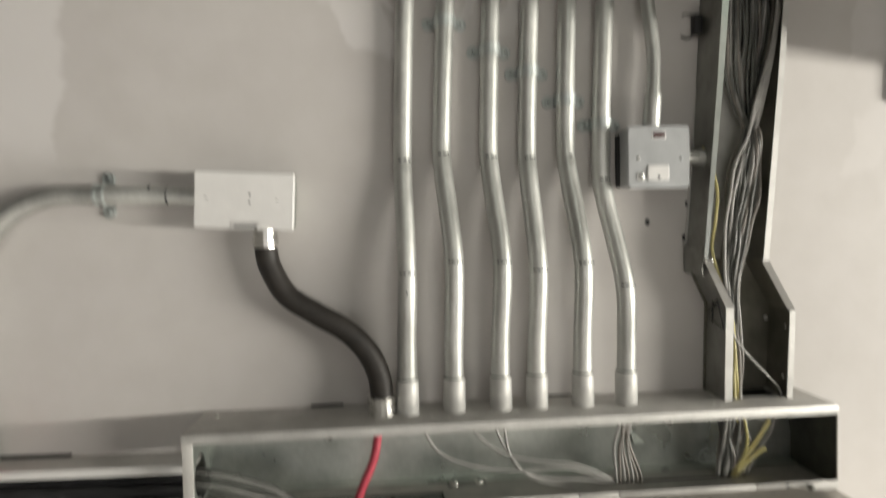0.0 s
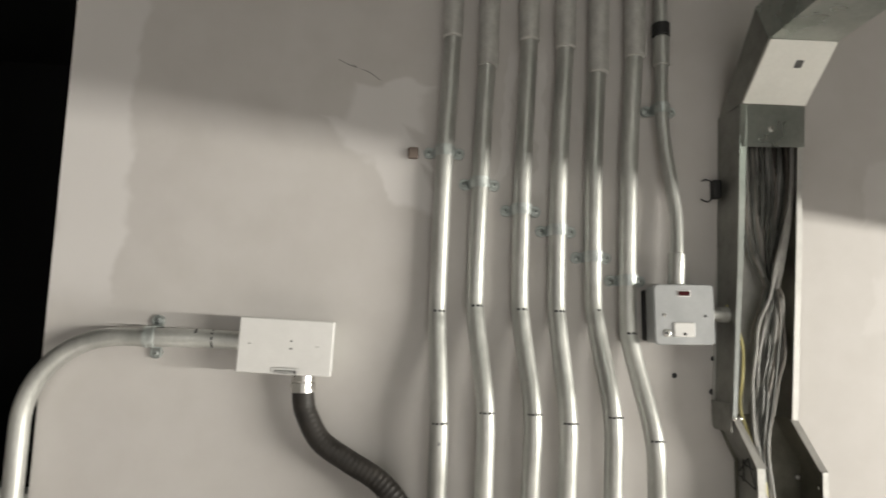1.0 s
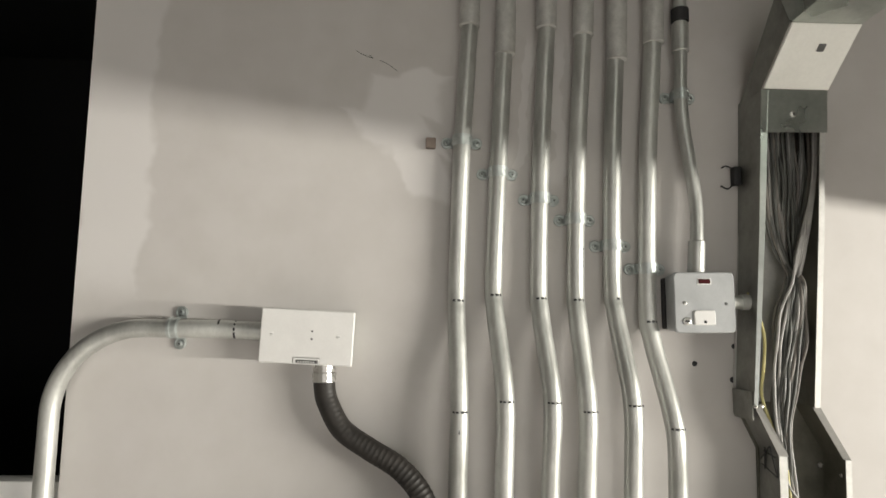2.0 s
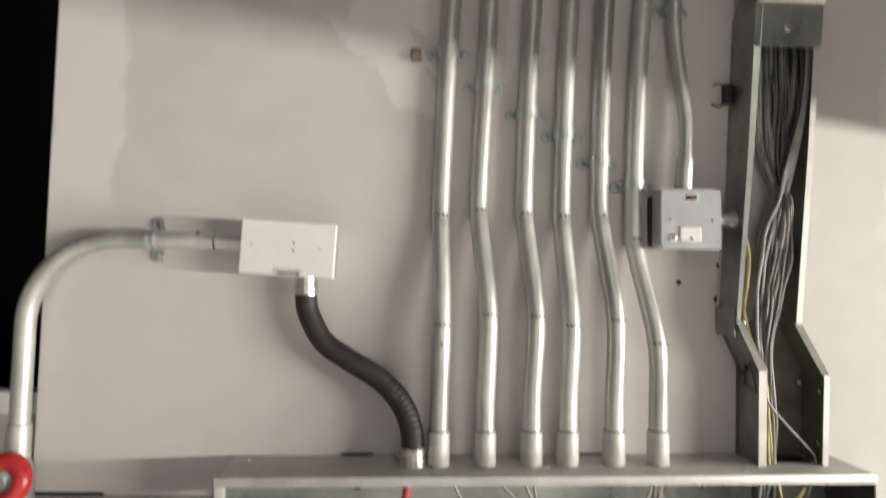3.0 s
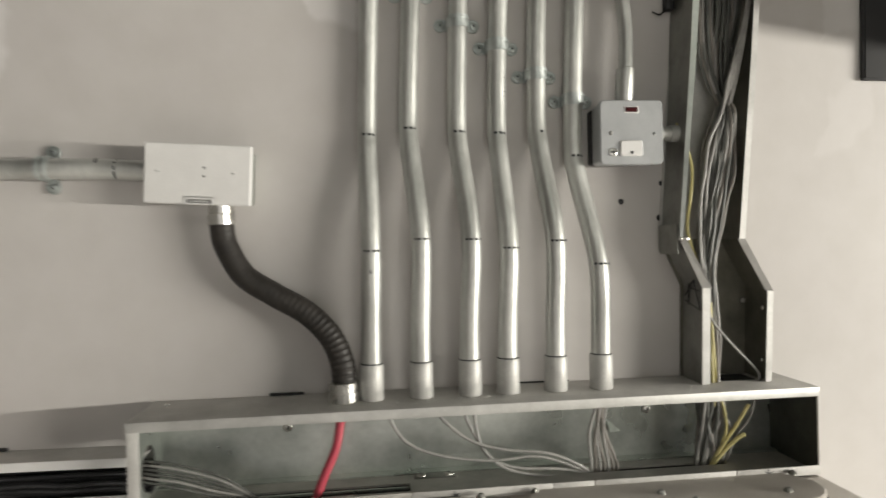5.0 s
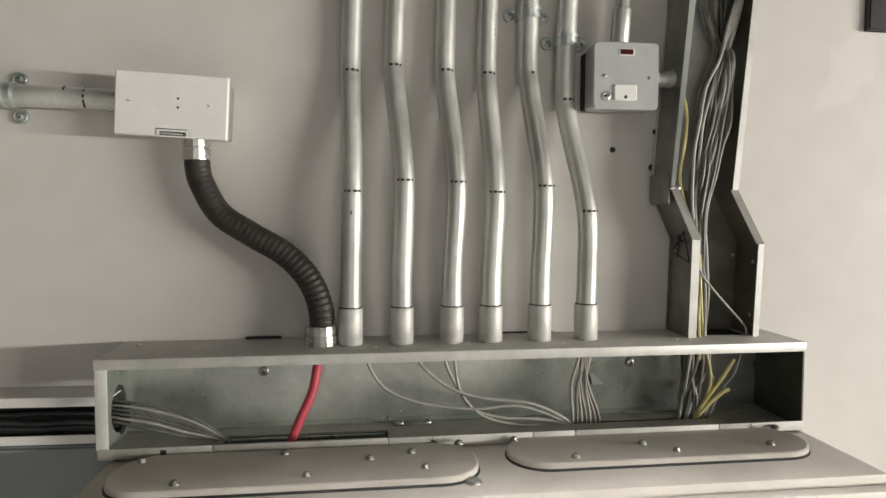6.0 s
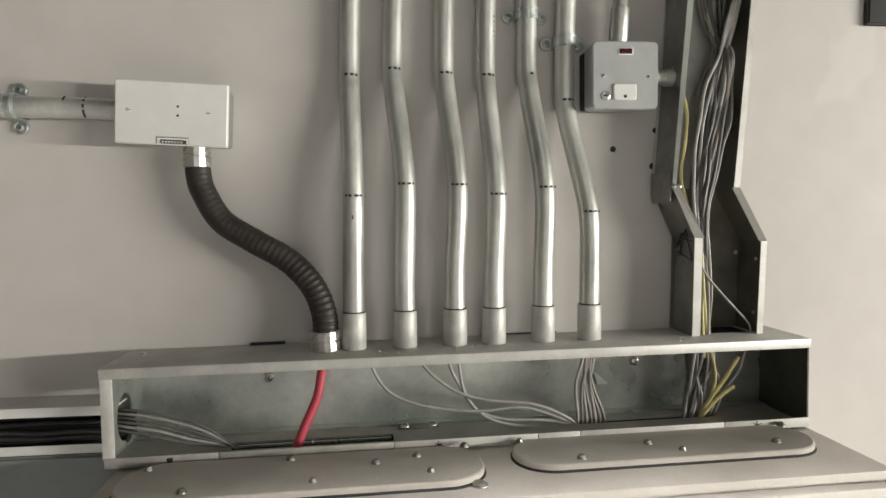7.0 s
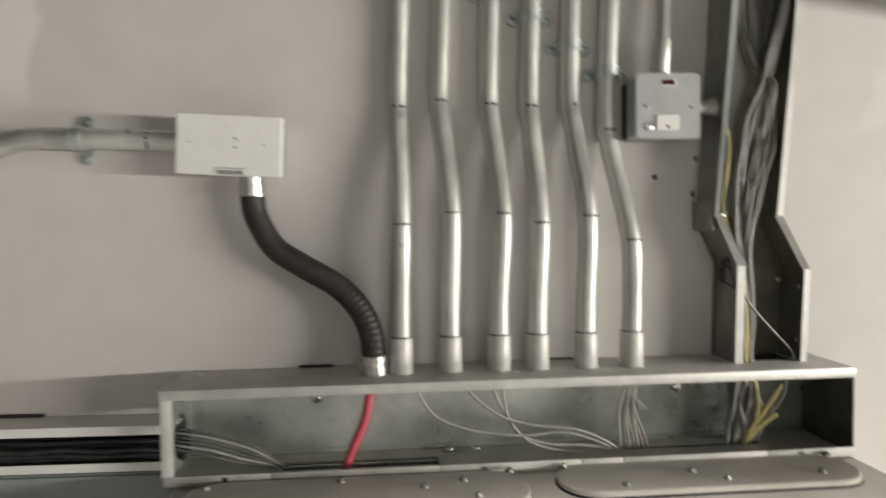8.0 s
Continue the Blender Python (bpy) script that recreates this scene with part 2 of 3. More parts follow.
def ribbon(a, b, y0, y1, bm=None):
    """A plate between the two lines a and b of (x, z) rows, from depth y0 to y1."""
    own = bm if bm is not None else bmesh.new()
    rows = [[own.verts.new((x, y, z)) for (x, z), y in ((p, y0), (q, y0), (q, y1), (p, y1))] for p, q in zip(a, b)]
    for r, s in zip(rows, rows[1:]):
        for k in range(4):
            own.faces.new((r[k], r[(k + 1) % 4], s[(k + 1) % 4], s[k]))
    own.faces.new(rows[0])
    own.faces.new(rows[-1])
    return own


def screw(parent, at, axis, r, name="screw", material=None, slot=True):
    """A pan-head screw whose head stands out of its face along axis."""
    a = Vector(axis).normalized()
    p = Vector(at)
    bm = lathe(p - a * 0.001, p + a * r * 0.6, [(0, r), (0.35, r), (0.75, r * 0.85), (1, r * 0.5)], 18)
    ob = part(name, bm, material or M_CHROME, parent)
    if slot:
        u = a.orthogonal().normalized()
        q = p + a * r * 0.62
        sb = bmesh.new()
        for d in (u, a.cross(u)):
            w = a.cross(d)
            vs = [sb.verts.new(q + d * (i * r * 0.45) + w * (j * r * 0.1) + a * k) for k in (-0.0004, 0.0002) for i, j in ((-1, -1), (1, -1), (1, 1), (-1, 1))]
            for f in ((0, 1, 2, 3), (4, 5, 6, 7), (0, 1, 5, 4), (1, 2, 6, 5), (2, 3, 7, 6), (3, 0, 4, 7)):
                sb.faces.new([vs[k] for k in f])
        part("slot", sb, M_INK, ob)
    return ob


# ---------- the room ----------
def structure(name, bm, material, label, category):
    return tagged(mesh_ob(name, bm, material), label, category, kind="structure")


structure("wall_back", block(-0.292, 3.9, 0.0, 0.14, 0, 2.75), M_WALL, "grey-white painted wall with touched-up paint patches", "wall")
structure("floor", block(-2.6, 3.9, -6.2, 1.6, -0.1, 0), M_FLOOR, "light grey concrete floor", "floor")
structure("ceiling", block(-2.6, 3.9, -6.2, 1.6, 2.75, 2.85), M_CEIL, "plain grey concrete ceiling", "ceiling")
# opening added round the front fill lamp, not a known window
wf = block(-2.6, -1.25, -6.2, -6.1, 0, 2.75)
block(1.25, 3.9, -6.2, -6.1, 0, 2.75, bm=wf)
block(-1.25, 1.25, -6.2, -6.1, 0, 0.7, bm=wf)
block(-1.25, 1.25, -6.2, -6.1, 1.8, 2.75, bm=wf)
structure("wall_front", wf, M_ROOM, "plain unseen wall with an opening added for the fill lamp", "wall")
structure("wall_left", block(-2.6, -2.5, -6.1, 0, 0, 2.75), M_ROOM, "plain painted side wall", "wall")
# slit added round the right lamp, not a known window
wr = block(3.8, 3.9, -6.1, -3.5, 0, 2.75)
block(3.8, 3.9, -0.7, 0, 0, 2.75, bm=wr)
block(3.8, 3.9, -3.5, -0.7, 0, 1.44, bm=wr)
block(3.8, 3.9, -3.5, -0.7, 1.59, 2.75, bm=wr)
structure("wall_right", wr, M_ROOM, "plain unseen side wall with a slit added for the right lamp", "wall")
# unseen block that only casts the slanting shadow line on wall_back
structure("wall_shadow_caster", block(1.50, 1.60, -2.0, 0, 1.803, 2.75), M_ROOM, "unseen downstand added to cast the shadow line on the wall", "wall")
# the dark space beyond the wall's free edge, its darkness put into near-black walls
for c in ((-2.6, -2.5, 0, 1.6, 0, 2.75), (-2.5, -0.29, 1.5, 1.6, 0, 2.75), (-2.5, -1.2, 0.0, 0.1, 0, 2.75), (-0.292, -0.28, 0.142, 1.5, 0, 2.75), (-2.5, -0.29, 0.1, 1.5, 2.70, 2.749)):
    structure("wall_recess", block(*c), M_VOID, "recess beside the wall's edge, its darkness put into the colour", "wall")
structure("trim", block(-1.2, -0.2945, 0.01, 0.05, 1.412, 1.443, 0.002), M_WHITE, "white horizontal rail across the dark opening", "rail")
structure("wall_low", block(-1.2, -0.2945, 0.03, 0.08, 0, 1.411), M_BOARD, "grey-brown low panel below the white rail", "wall")

# holes, fixings and pencil marks on the wall
for x, z, r in ((0.656, 1.626, 0.0042), (0.7185, 1.653, 0.004), (0.715, 1.602, 0.0048)):
    ob = mesh_ob("wall_plug", lathe((x, 0.004, z), (x, -0.0016, z), [(0, r), (0.8, r), (1, r * 0.8)], 14), M_INK)
    tagged(ob, "small dark fixing hole with plug in the wall", "wall plug", "fixing holes in the wall")
clip = thing("wall_clip", "black plastic cable clip fixed to the wall beside the trunking", "clip")
part("body", block(0.722, 0.735, -0.016, -0.0005, 1.905, 1.935, 0.003), M_DARK, clip)
part("tail", sweep(curve_points([(0.724, -0.004, 1.906), (0.715, -0.006, 1.900), (0.706, -0.003, 1.905)]), 0.0012, 8), M_DARK, clip)
part("tail", sweep(curve_points([(0.724, -0.004, 1.934), (0.714, -0.005, 1.937), (0.708, -0.003, 1.934)]), 0.001, 8), M_DARK, clip)
pm = sweep(curve_points([(0.122, -0.0004, 2.115), (0.135, -0.0004, 2.108), (0.150, -0.0004, 2.103), (0.143, -0.0004, 2.108)]), 0.0005, 6)
sweep(curve_points([(0.160, -0.0004, 2.100), (0.175, -0.0004, 2.093), (0.188, -0.0004, 2.083)]), 0.0005, 6, pm)
tagged(mesh_ob("pencil_mark", pm, M_DGREYC), "thin pencil scribble on the painted wall", "mark")

# ---------- distribution board with gland plates ----------
TILT_M = pose(0, 0, 1.240, 0, -0.72, 0)


def at_tilt(x, y, z):
    return TILT_M @ Vector((x, y, z - 1.240))


board = thing("distribution_board", "beige-grey powder-coated distribution board below the open trunking", "cabinet", m=TILT_M)
part("body", block(0.012, 0.889, -0.250, -0.001, -0.80, -0.003, 0.003), M_BOARD, board)
part("door", block(0.006, 0.897, -0.272, -0.2535, -0.80, -0.012, 0.004), M_BOARD, board)


def obround(x0, x1, y0, y1, z0, z1, r, n=10):
    bm = bmesh.new()
    ring = []
    for cx, cy, a0 in ((x1 - r, y1 - r, 0), (x0 + r, y1 - r, 90), (x0 + r, y0 + r, 180), (x1 - r, y0 + r, 270)):
        for k in range(n + 1):
            a = radians(a0 + 90 * k / n)
            ring.append((cx + r * math.cos(a), cy + r * math.sin(a)))
    e = 0.0015
    cx, cy = (x0 + x1) / 2, (y0 + y1) / 2
    rows = []
    for z, s in ((z0, 0), (z1 - e, 0), (z1, e)):
        rows.append([bm.verts.new((x - s * (1 if x > cx else -1), y - s * (1 if y > cy else -1), z)) for x, y in ring])
    for a, b in zip(rows, rows[1:]):
        for k in range(len(ring)):
            bm.faces.new((a[k], a[(k + 1) % len(ring)], b[(k + 1) % len(ring)], b[k]))
    half = len(ring) // 2
    for row in (rows[0], rows[-1]):
        for k in range(half - 1):
            bm.faces.new((row[k], row[k + 1], row[-k - 2], row[-k - 1]))
    return bm


def bolt(parent, x, y, z, r=0.0055):
    bm = lathe((x, y, z), (x, y, z + 0.0042), [(0, r), (0.6, r), (1, r * 0.7)], 8)
    lathe((x, y, z - 0.0003), (x, y, z + 0.0012), [(0, r * 1.25), (1, r * 1.2)], 18, bm)
    return part("bolt", bm, M_GALVD, parent)


for (x0, x1, y0, y1), bolts in (((0.035, 0.436, -0.222, -0.116), ((0.058, -0.137), (0.112, -0.205), (0.215, -0.130), (0.246, -0.199), (0.314, -0.158), (0.362, -0.144), (0.374, -0.192), (0.422, -0.122))),
                                ((0.476, 0.852, -0.198, -0.106), ((0.492, -0.118), (0.550, -0.182), (0.644, -0.150), (0.675, -0.177), (0.799, -0.170), (0.842, -0.116)))):
    gp = part("gland_plate", obround(x0, x1, y0, y1, -0.0028, 0.0060, 0.045), M_BOARD, board, "rounded steel gland plate")
    # added dark rim: shade and dirt of the gap under the plate as colour
    part("gap_rim", obround(x0 - 0.0020, x1 + 0.0020, y0 - 0.0020, y1 + 0.0020, -0.0029, -0.0004, 0.0470), M_DARK, gp, "dark rim for the gap's shade and dirt")
    for k, (x, y) in enumerate(bolts):
        bolt(gp, x, y, 0.0060, 0.0047 if k % 3 else 0.0038)
bolt(board, 0.424, -0.2155, -0.003, 0.008)

# ---------- open horizontal trunking on top of the board ----------
W, D, H = 0.886, 0.110, 0.118
tr = thing("horizontal_trunking", "open dusty galvanised steel trunking with wires inside", "trunking", m=TILT_M)
TH = 0.0022
back = part("back_plate", block(0.0, W, -0.0045, -0.0015, 0.004, H - 0.003), M_GALV, tr, "mottled galvanised back plate")
part("top_plate", block(-0.002, W + 0.001, -D, -0.001, H - TH, H, 0.0008), M_DUSTY, tr, "dusty grey top plate")
part("top_lip", block(-0.002, W + 0.001, -D - 0.0012, -D + 0.001, H - 0.0125, H - 0.0003, 0.0006), M_EDGE, tr)
# floor with a slot cut through it
for x0, x1, y0, y1 in ((0.0, 0.135, -D, -0.004), (0.135, 0.338, -0.052, -0.004), (0.135, 0.338, -D, -0.080), (0.338, 0.58, -D, -0.004), (0.58, 0.785, -0.045, -0.004), (0.58, 0.785, -D, -0.058), (0.785, W, -D, -0.004)):
    part("floor_plate", block(x0, x1, y0, y1, 0.0, 0.003), M_FLOORP, tr)
# near-black strips under the slots put their inner shade into colour
for x0, x1, y0, y1 in ((0.1355, 0.3375, -0.0795, -0.0525), (0.5805, 0.7845, -0.0575, -0.0455)):
    part("slot_shade", block(x0, x1, y0, y1, -0.0025, 0.0006), M_VOID, tr, "strip painted dark for the cable slot in the floor")
part("slot_bar", block(0.138, 0.335, -0.0680, -0.0640, 0.0007, 0.0034), M_GALV, tr)
part("back_flange", block(0.0, W, -0.022, -0.0046, 0.0032, 0.0052), M_GALV, tr)
for x0, x1 in ((0.0, 0.1285), (0.1297, 0.3365), (0.3375, 0.5175), (0.5185, 0.5725), (0.5737, 0.7665), (0.7675, W)):
    # left lip pieces darker: dusty, with their shade put into the colour too
    part("bottom_lip", block(x0, x1, -D - 0.0012, -D + 0.001, 0.0, 0.0125, 0.0006), M_FLOORP if x1 < 0.35 else M_DUSTY, tr)
part("end_plate", block(W - 0.0022, W, -D + 0.001, -0.002, 0.003, H - TH), M_ENDSHADE, tr, "end plate with its shade put into a near-black colour")


def holed_plate(x0, x1, y0, y1, z0, z1, cy, cz, ry, rz, n=28):
    """An end plate across x with an oval hole through it."""
    bm = bmesh.new()
    loops = []
    for x in (x0, x1):
        inner, outer = [], []
        for k in range(n):
            a = 2 * math.pi * k / n
            c, s = math.cos(a), math.sin(a)
            inner.append(bm.verts.new((x, cy + ry * c, cz + rz * s)))
            f = min(((y1 if c > 0 else y0) - cy) / c if abs(c) > 1e-6 else 9, ((z1 if s > 0 else z0) - cz) / s if abs(s) > 1e-6 else 9)
            outer.append(bm.verts.new((x, cy + f * c, cz + f * s)))
        loops.append((inner, outer))
    for k in range(n):
        j = (k + 1) % n
        for i, o in loops:
            bm.faces.new((i[k], i[j], o[j], o[k]))
        bm.faces.new((loops[0][0][k], loops[0][0][j], loops[1][0][j], loops[1][0][k]))
        bm.faces.new((loops[0][1][k], loops[0][1][j], loops[1][1][j], loops[1][1][k]))
    return bm


part("end_plate", holed_plate(0.0, 0.0022, -D + 0.001, -0.002, 0.003, H - TH, -0.046, 0.042, 0.026, 0.030), M_GALV, tr, "end plate with a round cable hole")
part("end_lip", block(-0.0015, 0.0125, -D - 0.0006, -D + 0.0014, 0.011, H - 0.0115, 0.0006), M_DUSTY, tr)
for x, z in ((0.174, 0.0745), (0.690, 0.0725)):
    screw(tr, (x, -0.005, z), (0, -1, 0), 0.0068)
for x in (0.355, 0.392):
    screw(tr, (x, -0.030, 0.003), (0, 0, 1), 0.007)
part("bracket", block(0.345, 0.402, -0.040, -0.020, 0.0031, 0.0045, 0.0005), M_GALVD, tr)
screw(tr, (0.022, -0.030, H), (0, 0, 1), 0.004, slot=False)
screw(tr, (0.444, -0.070, H), (0, 0, 1), 0.003, slot=False)
screw(tr, (0.236, -0.0660, 0.003), (0, 0, 1), 0.0028, slot=False)
# bent tab on the back plate and pen crosses on the lower lip
tab = bmesh.new()
v = [tab.verts.new(c) for c in ((0.624, -0.005, 0.066), (0.650, -0.005, 0.042), (0.630, -0.016, 0.044), (0.626, -0.012, 0.060), (0.624, -0.0046, 0.0655), (0.650, -0.0046, 0.0415))]
for f in ((0, 1, 2, 3), (0, 4, 5, 1), (4, 5, 2, 3)):
    tab.faces.new([v[k] for k in f])
part("bent_tab", tab, M_GALV, tr)


def strokes(parent, x, z, size, y):
    bm = bmesh.new()
    for a in (20, 95, 150):
        dx, dz = size * math.cos(radians(a)), size * math.sin(radians(a)) * 0.8
        sweep([(x - dx, y, z - dz), (x + dx * 0.9, y, z + dz)], 0.0006, 6, bm)
    return part("pen_mark", bm, M_INK, parent)


strokes(tr, 0.392, 0.0062, 0.006, -D - 0.0012)
strokes(tr, 0.812, 0.0062, 0.007, -D - 0.0012)
part("notch", block(0.070, 0.077, -D - 0.0016, -D, 0.0035, 0.0095, 0.0005), M_INK, tr, "dark notch in the lip")
# solid dark strips stand in for the shade of the gap at the wall
part("gap_strip", block(0.150, 0.197, -0.006, -0.0008, H + 0.0002, H + 0.0035, 0.001), M_DARK, tr, "black strip along the back edge")
part("gap_strip", block(0.485, 0.575, -0.003, -0.0008, H + 0.0002, H + 0.0022, 0.0006), M_DARK, tr, "black strip along the back edge")

# flat near-black patch in place of the opening's inner shade
part("opening_shade", block(0.772, 0.834, -0.052, -0.012, H + 0.0002, H + 0.0008), M_VOID, tr, "flat patch painted dark for the wire opening in the top")
cr = bmesh.new()
for k in range(34):
    cx, cy = random.choice((0.29, 0.30, 0.355, 0.42, 0.445, 0.475, 0.54, 0.60, 0.72, 0.84)) + random.gauss(0, 0.016), -0.070 - abs(random.gauss(0, 0.012))
    s = random.uniform(0.0004, 0.0013)
    p = at_tilt(cx, max(cy, -0.105), 1.240 + H)
    block(p.x - s, p.x + s * random.uniform(0.5, 1.5), p.y - s, p.y + s * 0.7, p.z - 0.0002, p.z + s * 0.8, bm=cr)
tagged(mesh_ob("plaster_crumbs", cr, M_EDGE), "pale plaster crumbs scattered on the trunking top", "debris", kind="stuff")

# ---------- side trunking beyond the end plate, with black cables ----------
sd = thing("side_trunking", "narrow open galvanised trunking with black cables, joined to the box end", "trunking")
X0, X1 = -0.288, -0.004
part("back_plate", block(X0, X1, -0.004, -0.001, 1.243, 1.300), M_GALV, sd)
part("top_plate", block(X0, X1, -0.056, -0.001, 1.298, 1.300), M_DUSTY, sd)
part("floor_plate", block(X0, X1, -0.056, -0.001, 1.242, 1.244), M_GALV, sd)
part("top_lip", block(X0, X1, -0.0575, -0.0555, 1.2885, 1.3003, 0.0005), M_WHITE, sd, "white front lip")
part("bottom_lip", block(X0, X1, -0.0575, -0.0555, 1.2417, 1.253, 0.0005), M_WHITE, sd, "white front lip")
# solid black strip on the top plate's back edge
part("back_strip", block(X0, -0.190, -0.007, -0.001, 1.3003, 1.3040, 0.001), M_DARK, sd, "thin black strip along the back edge")
pn = thing("steel_cabinet", "blue-grey painted steel cabinet below the side trunking", "cabinet")
part("body", block(-0.60, 0.006, -0.056, -0.001, 0.44, 1.2405, 0.002), M_BLUEGREY, pn)
part("door", block(-0.597, 0.003, -0.062, -0.0562, 0.45, 1.2380, 0.002), M_BLUEGREY, pn)
bc = thing("black_cables", "bundle of black cables lying in the side trunking", "cable bundle")
for k in range(11):
    z0, y0 = 1.2475 + 0.0062 * (k % 6), -0.014 - 0.0085 * ((k * 3) % 5)
    q = [(X0 + (X1 - X0) * i / 6, y0 + random.uniform(-0.0015, 0.0015), z0 + random.uniform(-0.0016, 0.0016)) for i in range(7)]
    q += [(0.010, -0.046 + (y0 + 0.03) * 0.5, 1.276 + (z0 - 1.262) * 0.5)]
    part("cable", sweep(curve_points(q, 6), 0.0033, 10), M_BLACKC, bc)
for k in range(6):
    q = [(-0.02, -0.040 - 0.003 * k, 1.290 - 0.0036 * k), (0.012, -0.052 - 0.0035 * k, 1.2915 - 0.0042 * k), (0.048, -0.060 - 0.003 * k, 1.288 - 0.0046 * k + random.uniform(-0.001, 0.001)),
         (0.096 - 0.002 * k, -0.066 - 0.001 * k, 1.274 - 0.0042 * k), (0.128 - 0.001 * k, -0.067, 1.254 - 0.0016 * k), (0.148 - 0.003 * k, -0.067, 1.240)]
    part("cable", sweep(curve_points(q, 7), 0.0018, 8), M_GREYC if k in (1, 4) else M_DGREYC, bc)

# ---------- vertical trunking ----------
vt = thing("vertical_trunking", "open galvanised steel trunking rising up the wall, full of grey wires", "trunking")
LE = [(0.7440, 1.361), (0.7455, 1.501), (0.7125, 1.571), (0.731, 1.822), (0.7435, 2.040)]
RI = [(0.846, 1.361), (0.850, 1.496), (0.809, 1.569), (0.829, 1.824), (0.843, 2.040)]
DV = 0.065


def shift(line, dx):
    return [(x + dx, z) for x, z in line]


def flared(line, back_dx):
    """A thin side plate whose back edge stands off its front edge by back_dx."""
    own = bmesh.new()
    rows = [[own.verts.new(c) for c in ((x, -DV, z), (x + 0.0018, -DV, z), (x + d + 0.0018, -0.001, z), (x + d, -0.001, z))] for (x, z), d in zip(line, back_dx)]
    for r, s in zip(rows, rows[1:]):
        for k in range(4):
            own.faces.new((r[k], r[(k + 1) % 4], s[(k + 1) % 4], s[k]))
    own.faces.new(rows[0])
    own.faces.new(rows[-1])
    return own


def leaning(line, wide, lean):
    """A front lip whose free edge stands forward by lean."""
    own = bmesh.new()
    rows = [[own.verts.new(c) for c in ((x, -DV, z), (x + w, -DV - lean, z), (x + w, -DV - lean - 0.0016, z), (x, -DV - 0.0016, z))] for (x, z), w in zip(line, wide)]
    for r, s in zip(rows, rows[1:]):
        for k in range(4):
            own.faces.new((r[k], r[(k + 1) % 4], s[(k + 1) % 4], s[k]))
    own.faces.new(rows[0])
    own.faces.new(rows[-1])
    return own


# pale above, olive below: light and shade put into one back plate's colour
part("back_plate", ribbon(LE[2:], RI[2:], -0.0035, -0.001), M_EDGE, vt)
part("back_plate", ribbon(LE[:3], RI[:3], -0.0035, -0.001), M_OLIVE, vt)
for a, b in ((0, 2), (1, 3), (2, 5)):
    # left plate faces away from the lamp; the darker sheet carries that shade
    part("side_plate", flared(LE[a:b], (0.003, 0.004) if a == 0 else ((0.004, 0.004) if a == 1 else (0.004, 0.0, -0.003))), M_GALVD, vt)
    # right plate's inner face: its shade is in the olive colour
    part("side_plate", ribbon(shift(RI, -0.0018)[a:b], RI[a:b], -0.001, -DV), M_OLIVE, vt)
    part("lip", leaning(LE[a:b], (0.0112, 0.0115) if a == 0 else ((0.0115, 0.007) if a == 1 else (0.0045, 0.0075, 0.0100)), {0: 0.0, 1: 0.0050, 2: 0.0022}[a]), M_GALV if a == 2 else M_EDGE, vt)
    part("lip", leaning(RI[a:b], (-0.0085, -0.0085, -0.0085), -0.0045 if a == 1 else 0.0), M_EDGE, vt)
cover = part("cover", ribbon([(0.7405, 1.974), (0.7425, 2.041)], [(0.8405, 1.976), (0.8445, 2.041)], -DV - 0.002, -DV - 0.0035), M_GALV, vt, "short galvanised cover plate")
screw(cover, (0.789, -DV - 0.0035, 2.003), (0, -1, 0), 0.0048)
for x, y, z, ax in ((0.7150, -DV - 0.0016, 1.570, (0, -1, 0)), (0.7225, -DV - 0.0020, 1.570, (0, -1, 0)), (0.838, -0.012, 1.478, (0, -1, 0)), (0.8478, -0.045, 1.470, (-1, 0, 0)), (0.8455, -0.045, 1.395, (-1, 0, 0))):
    screw(vt, (x, y, z), ax, 0.0036, slot=False)
part("joint_strap", ribbon([(0.7120, 1.553), (0.7115, 1.590)], [(0.7140, 1.548), (0.7135, 1.590)], -0.004, -DV + 0.004), M_GALVD, vt)


pm = bmesh.new()
def outer(y, z):
    """A point on the outer face of the side plate round its lower knee."""
    x = 0.7455 - max(0, z - 1.501) * 0.471 + 0.004 * (1 + y / DV)
    return (x - 0.0004, y, z)


for p, q in (((-0.010, 1.487), (-0.050, 1.512)), ((-0.050, 1.512), (-0.060, 1.470)), ((-0.060, 1.470), (-0.012, 1.480)), ((-0.020, 1.500), (-0.055, 1.497)), ((-0.030, 1.507), (-0.022, 1.474))):
    p, q = outer(*p), outer(*q)
    sweep([p, q], 0.0010, 6, pm)
part("pen_mark", pm, M_INK, vt, "black scrawled triangle")


# the bend away from the wall and the run overhead: rows of depth and height, lower and upper
def run(x0, x1, rows, bm=None):
    own = bm if bm is not None else bmesh.new()
    cs = [[own.verts.new(c) for c in ((x0, a, b), (x1, a, b), (x1, c_, d), (x0, c_, d))] for a, b, c_, d in rows]
    for r, s in zip(cs, cs[1:]):
        for k in range(4):
            own.faces.new((r[k], r[(k + 1) % 4], s[(k + 1) % 4], s[k]))
    own.faces.new(cs[0])
    own.faces.new(cs[-1])
    return own


# shade on the bend's side is put into its darker sheet
part("bend", run(0.7435, 0.8445, [(-DV - 0.002, 2.0415, -0.001, 2.0415), (-0.150, 2.107, -0.120, 2.170)]), M_GALVD, vt)
lid = part("bend_lid", run(0.7455, 0.8445, [(-0.0705, 2.0413, -0.0675, 2.0440), (-0.1525, 2.1060, -0.1510, 2.1085)]), M_LID, vt, "sloping cover plate, its brightness put into a white colour")
# small dark spot on the lid
part("dark_square", run(0.797, 0.8080, [(-0.1195, 2.0795, -0.1190, 2.0815), (-0.1290, 2.0868, -0.1285, 2.0890)]), M_LABEL, lid)
